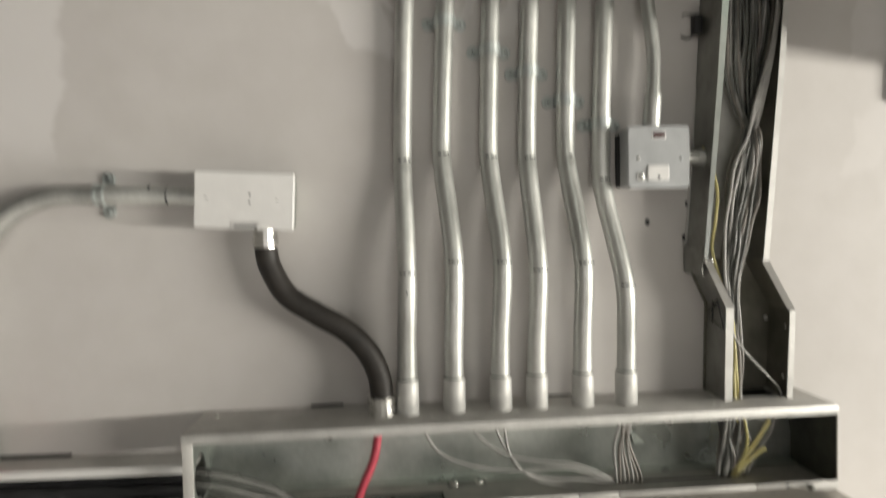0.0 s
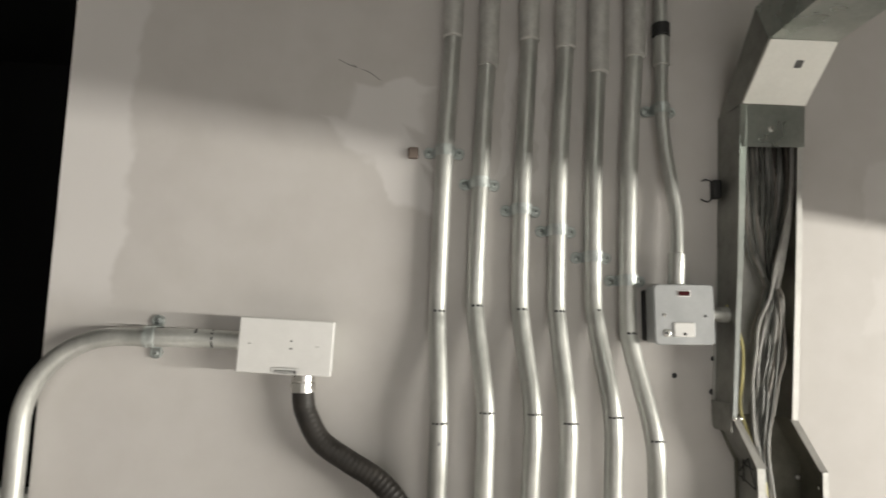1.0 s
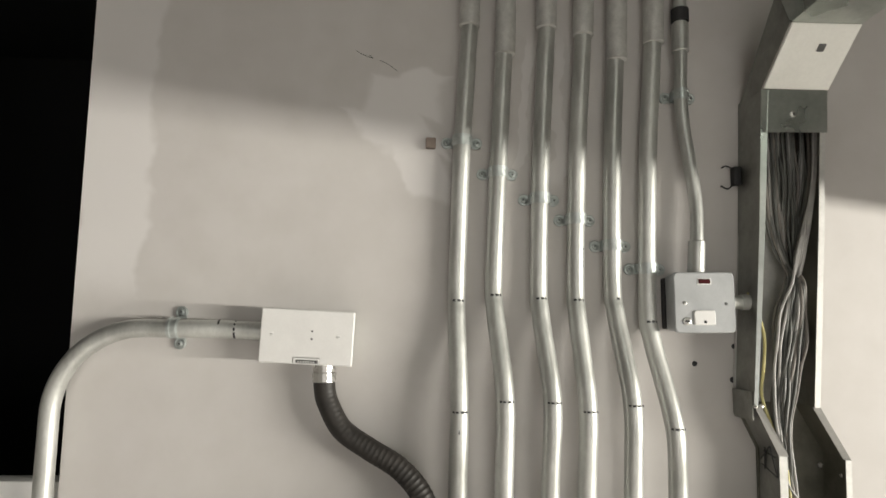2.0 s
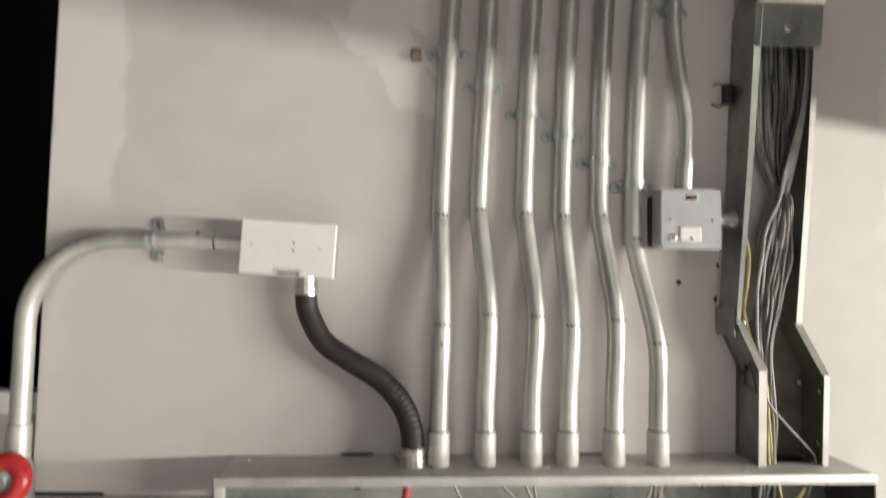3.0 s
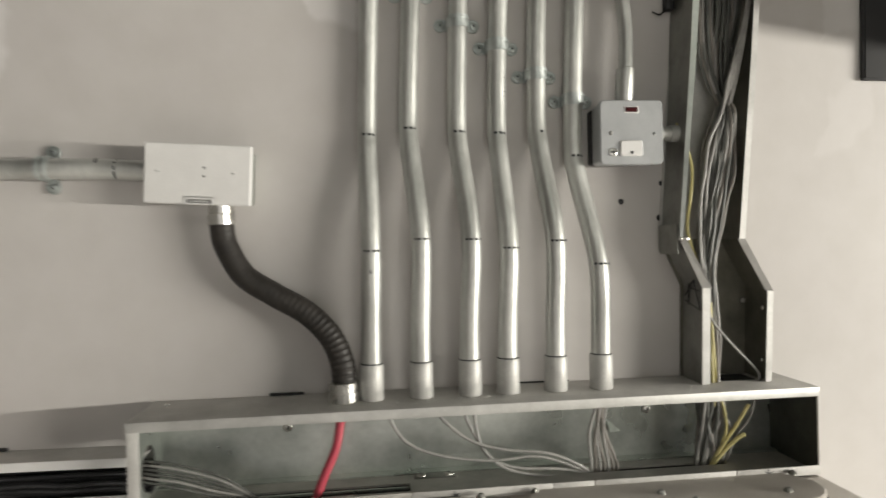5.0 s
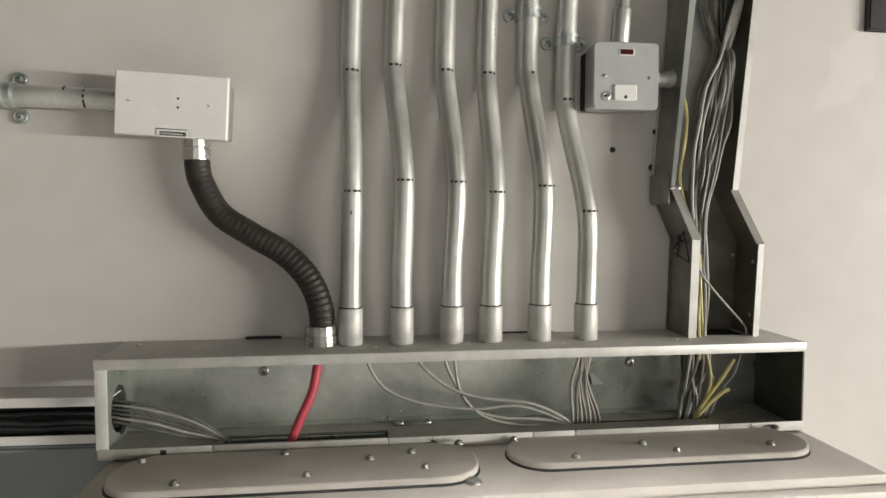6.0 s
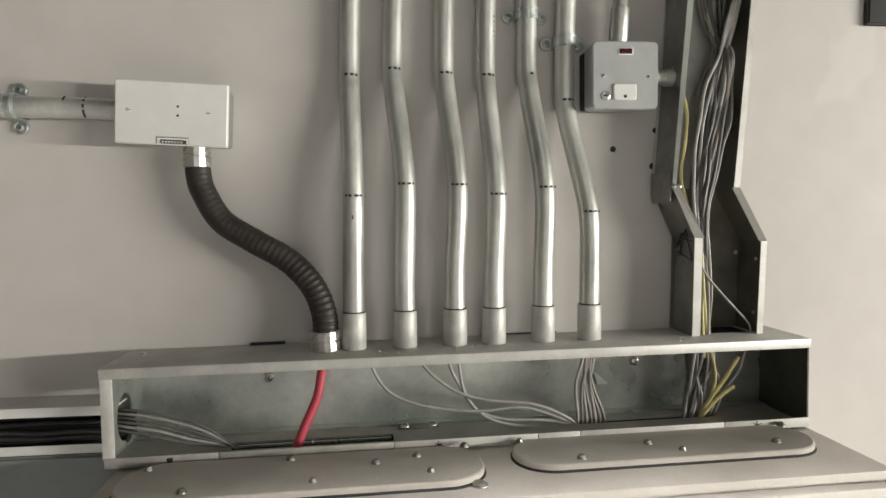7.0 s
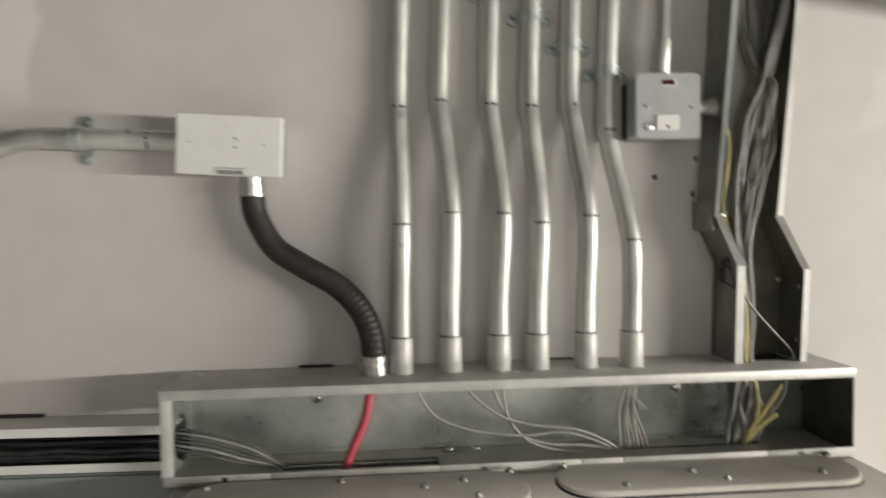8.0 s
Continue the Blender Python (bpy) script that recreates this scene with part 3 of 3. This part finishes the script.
part("overhead_run", run(0.7435, 0.8445, [(-0.1505, 2.107, -0.1205, 2.171), (-6.099, 2.107, -6.099, 2.171)]), M_GALV, vt)


# ---------- wires in the vertical trunking ----------
vw = thing("wire_bundle", "loose bundle of grey wires hanging down in the vertical trunking", "wire bundle")
LEVELS = (1.749, 1.705, 1.664, 1.628, 1.588, 1.547, 1.515, 1.466, 1.425, 1.365)
WL = (0.783, 0.765, 0.754, 0.751, 0.748, 0.748, 0.754, 0.758, 0.757, 0.752)
WR = (0.799, 0.804, 0.801, 0.792, 0.784, 0.776, 0.771, 0.774, 0.777, 0.778)
for k in range(27):
    j = lambda s: random.uniform(-s, s)
    w = ((k * 10) % 27) / 26
    deep = -0.036 - 0.020 * ((k * 5) % 27) / 26
    if k < 5:
        q = [(0.834 + 0.002 * k, -0.046, 2.06), (0.831 + 0.0015 * k, -0.048, 1.96), (0.8235 + 0.001 * k + j(0.001), -0.050, 1.895), (0.808 + 0.0015 * k + j(0.001), -0.051 - 0.001 * k, 1.838), (0.794 + 0.003 * k, -0.051, 1.789)]
        w, deep = 0.25 * k, -0.054 + 0.003 * (k % 3)
    else:
        top = (k - 5) / 21
        q = [(0.760 + 0.076 * top, -0.020 + j(0.006), 2.06), (0.760 + 0.076 * top + j(0.001), -0.024 + j(0.006), 1.975), (0.763 + 0.070 * top + j(0.0015), -0.024 + j(0.006), 1.90), (0.769 + 0.050 * top + j(0.002), -0.024 + j(0.006), 1.837), (0.785 + 0.019 * top, -0.028 + j(0.006), 1.783)]
    v = w
    for n, (z, a, b) in enumerate(zip(LEVELS, WL, WR)):
        v = min(1, max(0, v + j(0.09)))
        q.append((a + (b - a) * v, deep + j(0.003), z + j(0.004)))
    e = random.random()
    q += [(0.742 + 0.042 * v, deep - 0.002, 1.330), (0.738 + 0.042 * (v * 0.6 + e * 0.4), -0.050 + j(0.006), 1.285), (0.735 + 0.044 * (v * 0.4 + e * 0.6), -0.046 + j(0.004), 1.245)]
    # hind wires take darker sheaths, so the trunking's shade is in their colour
    part("wire", sweep(curve_points(q, 6), 0.0020 + 0.0005 * random.random(), 8), M_GREYC if k < 5 else (M_DGREYC, M_BROWNC, M_DGREYC, M_GREYC, M_DGREYC)[k % 5], vw)
part("wire", sweep(curve_points([(0.756, -0.058, 1.476), (0.765, -0.059, 1.453), (0.782, -0.058, 1.433), (0.806, -0.057, 1.408), (0.828, -0.056, 1.386), (0.835, -0.055, 1.375), (0.833, -0.055, 1.361), (0.826, -0.055, 1.335), (0.818, -0.055, 1.312), (0.800, -0.053, 1.288), (0.785, -0.048, 1.245)]), 0.0016, 8), M_GREYC, vw)
yw = thing("earth_wires", "yellow earth wires bowed along the vertical trunking", "wire", )
for q, r, m in (([(0.726, -0.036, 1.735), (0.736, -0.044, 1.70), (0.742, -0.047, 1.667), (0.739, -0.047, 1.625), (0.738, -0.040, 1.585), (0.748, -0.042, 1.545), (0.762, -0.050, 1.50), (0.764, -0.057, 1.43), (0.763, -0.057, 1.400), (0.765, -0.057, 1.362), (0.768, -0.055, 1.335)], 0.0024, M_YELLOW),
                ([(0.762, -0.056, 1.48), (0.765, -0.058, 1.42), (0.772, -0.056, 1.362), (0.779, -0.060, 1.330), (0.782, -0.060, 1.306), (0.778, -0.058, 1.285), (0.770, -0.048, 1.245)], 0.0022, M_YELLOW),
                ([(0.809, -0.062, 1.293), (0.804, -0.061, 1.2925), (0.786, -0.059, 1.278), (0.767, -0.056, 1.256), (0.761, -0.050, 1.245)], 0.0030, M_YELLOW),
                ([(0.815, -0.061, 1.336), (0.796, -0.060, 1.306), (0.779, -0.060, 1.284), (0.768, -0.054, 1.262), (0.764, -0.048, 1.245)], 0.0028, M_YELLOW),
                ([(0.770, -0.052, 1.350), (0.776, -0.054, 1.326), (0.790, -0.056, 1.304), (0.784, -0.052, 1.268), (0.778, -0.046, 1.245)], 0.0020, M_GREYC)):
    part("wire", sweep(curve_points(q), r, 8), m, yw)

# ---------- wires inside the open box ----------
lw = thing("loose_wires", "grey wires looping down from the conduits inside the open trunking", "wire")
for q in ([(0.313, -0.055, 1.333), (0.336, -0.055, 1.301), (0.381, -0.057, 1.283), (0.448, -0.058, 1.274), (0.506, -0.058, 1.277), (0.549, -0.055, 1.265), (0.590, -0.051, 1.245)], [(0.380, -0.056, 1.335), (0.417, -0.060, 1.304), (0.463, -0.060, 1.289), (0.524, -0.060, 1.281), (0.565, -0.056, 1.264), (0.592, -0.051, 1.245)], [(0.414, -0.052, 1.334), (0.430, -0.052, 1.301), (0.449, -0.053, 1.274), (0.487, -0.055, 1.261), (0.542, -0.055, 1.257), (0.594, -0.051, 1.245)], [(0.426, -0.052, 1.334), (0.435, -0.054, 1.294), (0.464, -0.057, 1.264), (0.518, -0.058, 1.250), (0.582, -0.052, 1.246)]):
    part("wire", sweep(curve_points([(q[0][0], q[0][1], 1.356)] + q + [(q[-1][0] + 0.003, q[-1][1] + 0.002, 1.243)], 8), 0.0021, 8), M_GREYC, lw)
for k in range(7):
    a = k / 6
    x0, x1 = 0.596 + 0.014 * a, 0.577 + 0.036 * ((k * 3) % 7) / 6
    q = [(x0, -0.055, 1.40), (x0, -0.056, 1.350), ((x0 + x1) / 2 + random.uniform(-0.004, 0.004), -0.056, 1.305), (x1 + 0.011, -0.054, 1.262), (x1 + 0.012, -0.052, 1.243)]
    part("wire", sweep(curve_points(q, 8), 0.0023, 8), M_BROWNC if k % 3 else M_GREYC, lw)
rc = thing("red_cable", "single red insulated cable dropping through the box floor slot", "cable")
part("sheath", sweep(curve_points([(0.2525, -0.056, 1.385), (0.2525, -0.057, 1.365)] + [(0.247, -0.059, 1.333), (0.241, -0.064, 1.302), (0.226, -0.072, 1.268), (0.217, -0.077, 1.245)] + [(0.215, -0.078, 1.235)], 10), 0.0058, 14), M_RED, rc)

# ---------- the six conduits with couplers, pen rings and saddles ----------
R = 0.0136


def ring_mark(parent, p, t, r, dashes, half=0.0014):
    """Short ink dashes round a tube at p, whose line runs along t."""
    t = Vector(t).normalized()
    u = Vector((1, 0, 0)) if abs(t.x) < 0.7 else Vector((0, 0, 1))
    u = (u - t * u.dot(t)).normalized()
    w = t.cross(u)
    if w.y > 0:
        w = -w
    bm = bmesh.new()
    for a0, a1 in dashes:
        a0, a1 = radians(a0), radians(a1)
        vs = []
        for k in range(5):
            a = a0 + (a1 - a0) * k / 4
            n = math.cos(a) * u + math.sin(a) * w
            vs.append([bm.verts.new(Vector(p) + n * (r + 0.0003) + t * h) for h in (-half, half)])
        for i, j in zip(vs, vs[1:]):
            bm.faces.new((i[0], j[0], j[1], i[1]))
    return part("pen_ring", bm, M_INK, parent, "black dashed marker ring")


def saddle(at, along, r, group="conduit saddles"):
    """A spacer-bar saddle: base plate on the wall, strap over the tube, two screws. along: 'z' or 'x', the tube's line."""
    x, y, z = at
    turn = 0 if along == "z" else 90
    sdl = thing("conduit_saddle", "zinc-plated spacer saddle clamping a conduit to the wall", "saddle", group, m=pose(x, 0, z, 0, turn, 0))
    b = -y
    part("spacer", block(-0.012, 0.012, -(b - r), -0.0005, -0.0075, 0.0075, 0.001), M_ZINC, sdl)
    bm = bmesh.new()
    n = 14
    for z0, z1, e in ((-0.0085, 0.0085, 0.0013), (-0.0065, -0.0035, 0.0024), (0.0035, 0.0065, 0.0024)):
        rows = []
        for k in range(n + 1):
            a = math.pi * k / n
            c, s = math.cos(a), math.sin(a)
            rows.append([bm.verts.new(((r + d) * c, -b - (r + d) * s, zz)) for d, zz in ((0.0002, z0), (e, z0), (e, z1), (0.0002, z1))])
        for i, j in zip(rows, rows[1:]):
            for k in range(4):
                bm.faces.new((i[k], i[(k + 1) % 4], j[(k + 1) % 4], j[k]))
    part("strap", bm, M_STRAP, sdl)
    for sx in (-1, 1):
        ear = disc((sx * (r + 0.0095), -0.0005, 0), (sx * (r + 0.0095), -0.0040, 0), 0.0092, 22, 0.15)
        block(sx * (r + 0.0004), sx * (r + 0.008), -0.0040, -0.0005, -0.0075, 0.0075, bm=ear)
        block(sx * (r + 0.0003), sx * (r + 0.0018), -b, -0.0005, -0.0080, 0.0080, bm=ear)
        cx = sx * (r + 0.0100)
        sweep([(cx + 0.0076 * math.cos(a), -0.0042, 0.0076 * math.sin(a)) for a in (2 * math.pi * i / 18 for i in range(19))], 0.0013, 6, ear)
        eo = part("ear", ear, M_ZINC, sdl)
        screw(eo, (sx * (r + 0.0105), -0.0040, 0), (0, -1, 0), 0.0045, material=M_ZINC)
    return sdl


# axis: x at the coupler, at the lower mark, at the upper mark, at the saddle level, at the top; heights of the marks, the saddle and the top coupler
for x0, x1, zl, x2, zu, x3, x4, zs, zt in (
        (0.289, 0.2905, 1.559, 0.286, 1.713, 0.292, 0.303, 1.965, 2.150), (0.3545, 0.357, 1.574, 0.342, 1.725, 0.350, 0.360, 1.916, 2.105),
        (0.4205, 0.425, 1.573, 0.4105, 1.721, 0.416, 0.426, 1.876, 2.150), (0.4725, 0.476, 1.561, 0.467, 1.720, 0.473, 0.485, 1.845, 2.140),
        (0.539, 0.541, 1.570, 0.5245, 1.722, 0.528, 0.538, 1.805, 2.100), (0.603, 0.601, 1.538, 0.577, 1.687, 0.584, 0.598, 1.770, 2.130)):
    cd = thing("conduit", "galvanised steel conduit offset onto the wall and coupled to the trunking", "conduit", "row of conduits")
    low, high = Vector((x1, -0.060, zl)), Vector((x2, -0.0195, zu))
    ctrl = [(x0, -0.055, 1.355), (x0, -0.055, 1.40), tuple(Vector((x0, -0.056, 1.46))), tuple(low.lerp(Vector((x0, -0.056, 1.46)), 0.25))]
    d = (high - low)
    ctrl += [tuple(low + d * 0.14 + Vector((0, 0.001, 0))), tuple(low + d * 0.5), tuple(high - d * 0.14 - Vector((0, 0.001, 0)))]
    ctrl += [(x2 + (x3 - x2) * 0.15, -0.0185, zu + 0.03), (x3, -0.0185, 1.94), (x4, -0.0185, 2.16), (x4 + 0.004, -0.0185, 2.30), (x4 + 0.008, -0.0185, 2.748)]
    line = curve_points(ctrl, 9)
    part("tube", sweep(line, R, 28), M_CONDUIT, cd)
    up = min(range(1, len(line) - 1), key=lambda n: abs(line[n][2] - zu))
    bot = Vector((x0, -0.055, 1.3585 + 0.0125 * x0))
    part("coupler", lathe(bot, bot + Vector((0, 0, 0.047)), [(0, 0.0152), (0.02, 0.0158), (0.97, 0.0158), (1, 0.0150), (1.0, 0.0126)], 28), M_COUPLER, cd)
    part("seam", lathe(bot + Vector((0, 0, 0.0468)), bot + Vector((0, 0, 0.0486)), [(0, 0.0147), (1, 0.0142)], 28), M_INK, cd, "dark joint line")
    part("coupler", lathe((x4 - 0.001, -0.0195, zt), (x4 + 0.003, -0.0195, zt + 0.16), [(0, 0.0135), (0.01, 0.0162), (0.99, 0.0162), (1, 0.0135)], 28), M_COUPLER, cd)
    dl = [(42 + random.uniform(-5, 5), 58), (66, 86), (98 + random.uniform(-6, 6), 116), (124, 140)]
    ring_mark(cd, low + Vector((0, -0.0003, 0)), (0, -0.02, 1), R, dl)
    ring_mark(cd, line[up], Vector(line[up + 1]) - Vector(line[up - 1]), R + 0.0002, dl[:3] if x0 != 0.539 else dl[1:2], 0.0017)
    f = (zs - zu) / (1.94 - zu)
    saddle((x2 + (x3 - x2) * f, -0.0185, zs), "z", R)

    if x0 == 0.4725:
        # printed maker's line along the tube: unreadable, so short bars
        for k in range(6):
            zz = zu + 0.045 + 0.0065 * k
            f = (zz - zu) / (1.94 - zu)
            ring_mark(cd, (x2 + (x3 - x2) * f, -0.0186, zz), (0, 0, 1), R, [(45, 48 + 3 * (k % 3))], 0.0009).name = "print_mark"
    if x0 == 0.289:
        ring_mark(cd, (x1, -0.0602, zl - 0.026), (0, 0, 1), R, [(92, 98)]).name = "drip_mark"
        ring_mark(cd, (x1, -0.0601, zl - 0.0285), (0, 0, 1), R, [(91, 99)]).name = "drip_mark"

# small washer block beside the first saddle
wb = thing("spacer_block", "small rusty packing block on the wall beside a saddle", "block")
part("body", block(0.236, 0.252, -0.012, -0.0005, 1.955, 1.972, 0.002), surface("rusty_steel", (0.16, 0.12, 0.10), (0.28, 0.23, 0.20), 80, 400, (0.6, 0.8), 0.2), wb)

# conduit that drops into the fused switch
c7 = thing("switch_conduit", "thin galvanised conduit dropping into the fused switch", "conduit")
part("tube", sweep(curve_points([(0.6475, -0.035, 1.762), (0.651, -0.034, 1.815), (0.653, -0.030, 1.870), (0.647, -0.024, 1.94), (0.641, -0.020, 2.0), (0.639, -0.0195, 2.05), (0.641, -0.0195, 2.13), (0.643, -0.0195, 2.30), (0.650, -0.0195, 2.748)], 9), 0.0102, 24), M_CONDUIT, c7)
part("coupler", lathe((0.6475, -0.0352, 1.7625), (0.6508, -0.0342, 1.812), [(0, 0.012), (0.03, 0.0128), (0.97, 0.0128), (1, 0.0112)], 24), M_CONDUIT, c7)
part("coupler", lathe((0.6405, -0.0195, 2.118), (0.6412, -0.0195, 2.166), [(0, 0.0115), (0.03, 0.0132), (0.97, 0.0132), (1, 0.0115)], 24), M_CONDUIT, c7)
part("band", lathe((0.6412, -0.0195, 2.168), (0.6415, -0.0195, 2.190), [(0, 0.0125), (0.05, 0.0140), (0.95, 0.0140), (1, 0.0125)], 24), M_DARK, c7, "black tape band")
saddle((0.6392, -0.0195, 2.047), "z", 0.0102)

# ---------- fused switch ----------
sw = thing("fused_switch", "grey metal-clad fused switch with white carrier and red neon", "switch", m=pose(0.650, 0, 1.718, 0, -0.6, 0))


def rounded(x0, x1, y0, y1, z0, z1, r, bev=0.0015):
    """A plate facing -y with rounded corners; y0 is its back, y1 its front."""
    bm = obround(x0, x1, z0, z1, 0, abs(y1 - y0), r, 6)
    for vv in bm.verts:
        vv.co = (vv.co.x, y0 - vv.co.z, vv.co.y)
    return bm


part("back_box", rounded(-0.0430, 0.0430, -0.018, -0.048, -0.0425, 0.0425, 0.006), M_SWITCH, sw)
# solid black block between the box and the wall
part("rear_block", rounded(-0.0440, 0.0420, -0.001, -0.0178, -0.0390, 0.0390, 0.003), M_DARK, sw, "black block behind the box")
fp = part("front_plate", rounded(-0.0455, 0.0455, -0.0485, -0.0570, -0.0445, 0.0445, 0.007), M_SWITCH, sw)
part("neon_window", rounded(-0.0112, 0.0112, -0.0568, -0.0580, 0.0258, 0.0362, 0.0015), M_WHITE, fp, "white neon surround")
part("neon_lens", rounded(-0.0088, 0.0088, -0.0583, -0.0592, 0.0276, 0.0344, 0.001), M_NEON, fp, "dark red neon lens")
fc = part("fuse_carrier", rounded(-0.0180, 0.0145, -0.0568, -0.0600, -0.0330, -0.0115, 0.003), M_WHITE, sw, "white fuse carrier")
part("carrier_screw", disc((-0.0015, -0.0598, -0.0285), (-0.0015, -0.0607, -0.0285), 0.0022, 14), M_INK, fc)
screw(sw, (-0.0300, -0.0570, -0.0010), (0, -1, 0), 0.0028)
screw(sw, (0.0325, -0.0570, -0.0020), (0, -1, 0), 0.0026, material=M_SWITCH)
key = part("flex_outlet", disc((-0.0275, -0.0568, -0.0275), (-0.0275, -0.0590, -0.0275), 0.0058, 20), M_CHROME, sw, "round bright flex outlet")
part("outlet_slot", block(-0.0315, -0.0235, -0.0597, -0.0588, -0.0287, -0.0263, 0.0003), M_INK, key)
part("side_gland", lathe((0.0425, -0.038, 0.001), (0.0760, -0.038, 0.001), [(0, 0.0125), (0.25, 0.0125), (0.26, 0.0100), (0.6, 0.0100), (0.62, 0.0118), (0.95, 0.0118), (1, 0.0105)], 24), M_CONDUIT, sw, "bright round side nipple")

# ---------- blank plate box with its horizontal conduit ----------
bp = thing("blank_plate_box", "white blank plate on a surface box, hung slightly crooked", "junction box", m=pose(0.0695, 0, 1.6605, 0, 2.3, 0))
part("back_box", rounded(-0.0630, 0.0630, -0.001, -0.0445, -0.0355, 0.0355, 0.004), M_GALV, bp, "galvanised back box")
pl = part("front_plate", rounded(-0.0670, 0.0670, -0.0450, -0.0530, -0.0390, 0.0390, 0.0018), M_WHITE, bp)
for x, z in ((-0.0500, 0.0020), (0.0450, 0.0022)):
    cap = part("screw_cap", disc((x, -0.0526, z), (x, -0.0536, z), 0.0030, 18), M_WHITE, pl)
    part("screw_slot", block(x - 0.0024, x + 0.0024, -0.0538, -0.0534, z - 0.0004, z + 0.0004), M_DGREYC, cap)
for z in (0.0085, -0.0025):
    part("pin_hole", disc((0.0075, -0.0526, z), (0.0075, -0.0535, z), 0.0015, 12), M_INK, pl)
lb = part("paper_label", rounded(-0.0180, 0.0210, -0.0530, -0.0536, -0.0386, -0.0290, 0.001), M_WHITE, pl, "small white label")
part("label_print", rounded(-0.0130, 0.0185, -0.0536, -0.0539, -0.0375, -0.0325, 0.0006), M_LABEL, lb, "dark printed bar")
for k in range(7):
    part("print_mark", block(-0.0105 + 0.0037 * k, -0.0085 + 0.0037 * k, -0.0542, -0.0538, -0.0362, -0.0342), M_WHITE, lb)

hc = thing("bent_conduit", "galvanised conduit bending down from the junction box", "conduit")
arc = [(-0.173 - 0.128 * math.sin(radians(a)), -0.028 + 0.004 * (a / 90), 1.542 + 0.128 * math.cos(radians(a))) for a in range(0, 91, 6)]
part("tube", sweep([(0.006, -0.026, 1.6675), (-0.06, -0.027, 1.670)] + arc + [(-0.301, -0.024, 1.48), (-0.301, -0.024, 1.36)], R, 28), M_CONDUIT, hc)
part("adaptor", lathe((-0.038, -0.0265, 1.669), (0.004, -0.026, 1.6675), [(0, 0.0125), (0.02, 0.0134), (1, 0.0134)], 28), M_CONDUIT, hc)
ring_mark(hc, (-0.0385, -0.0265, 1.669), (-1, 0, 0.0), R + 0.0003, [(20, 150)])
ring_mark(hc, (-0.062, -0.027, 1.670), (-1, 0, 0.0), R, [(10, 60)])
part("coupler", lathe((-0.301, -0.024, 1.358), (-0.301, -0.024, 1.406), [(0, 0.0150), (0.02, 0.0160), (0.97, 0.0160), (1, 0.0140)], 28), M_CONDUIT, hc)
saddle((-0.128, -0.0275, 1.671), "x", R)

rv = thing("red_socket", "red round capped outlet with a metal body below the conduit", "outlet")
part("body", lathe((-0.301, -0.026, 1.3005), (-0.301, -0.026, 1.359), [(0, 0.024), (0.7, 0.024), (0.85, 0.019), (1, 0.017)], 28), M_ZINC, rv)
ringp = [(-0.298 + 0.024 * math.cos(radians(a)), -0.058 + 0.006 * math.sin(radians(a)), 1.336 + 0.025 * math.sin(radians(a))) for a in range(-80, 130, 9)]
part("lever", sweep(ringp, 0.0125, 14), M_DRED, rv, "curved red lever")
part("cap", lathe((-0.308, -0.045, 1.332), (-0.308, -0.062, 1.332), [(0, 0.023), (0.7, 0.021), (1, 0.014)], 24), M_ZINC, rv, "metal centre cap")

# ---------- black ribbed flexible conduit ----------
fx = thing("flexible_conduit", "black ribbed flexible conduit with nickel glands at both ends", "flexible conduit")
axis = curve_points([(0.0935, -0.030, 1.606), (0.0945, -0.030, 1.585), (0.1005, -0.031, 1.564), (0.1225, -0.034, 1.528), (0.162, -0.038, 1.502), (0.205, -0.043, 1.477), (0.235, -0.048, 1.446), (0.2505, -0.053, 1.410), (0.2535, -0.056, 1.368)], 60)
run_len, rr = 0.0, []
for i, q in enumerate(axis):
    run_len += (q - axis[i - 1]).length if i else 0
    rr.append(0.0158 + (0.00016 + 0.0105 * run_len ** 2) * (0.5 + 0.5 * math.cos(2 * math.pi * run_len / 0.0076)) ** 2)
part("ribbed_tube", sweep(axis, rr, 26), M_BLACK, fx)
g = lathe((0.0935, -0.030, 1.595), (0.0930, -0.030, 1.622), [(0, 0.0150), (0.03, 0.0178), (0.5, 0.0178), (0.55, 0.0160), (0.62, 0.0160), (0.64, 0.0172), (1, 0.0172)], 16)
finish(part("gland", g, M_CHROME, fx, "bright nickel gland"), 18)
g = lathe((0.2528, -0.056, 1.361), (0.2515, -0.056, 1.388), [(0, 0.0185), (0.05, 0.0200), (0.48, 0.0200), (0.5, 0.0186), (0.56, 0.0186), (0.58, 0.0202), (0.95, 0.0202), (1, 0.0175)], 16)
finish(part("gland", g, M_CHROME, fx, "bright nickel gland"), 18)

# ---------- black unit on the wall ----------
bu = thing("black_wall_panel", "thin black panel fixed flat on the painted wall", "wall panel")
part("body", block(1.038, 1.36, -0.008, -0.001, 1.809, 2.10, 0.002), M_DARK, bu)
part("front_cover", block(1.041, 1.357, -0.010, -0.0082, 1.812, 2.097, 0.001), M_DARK, bu)
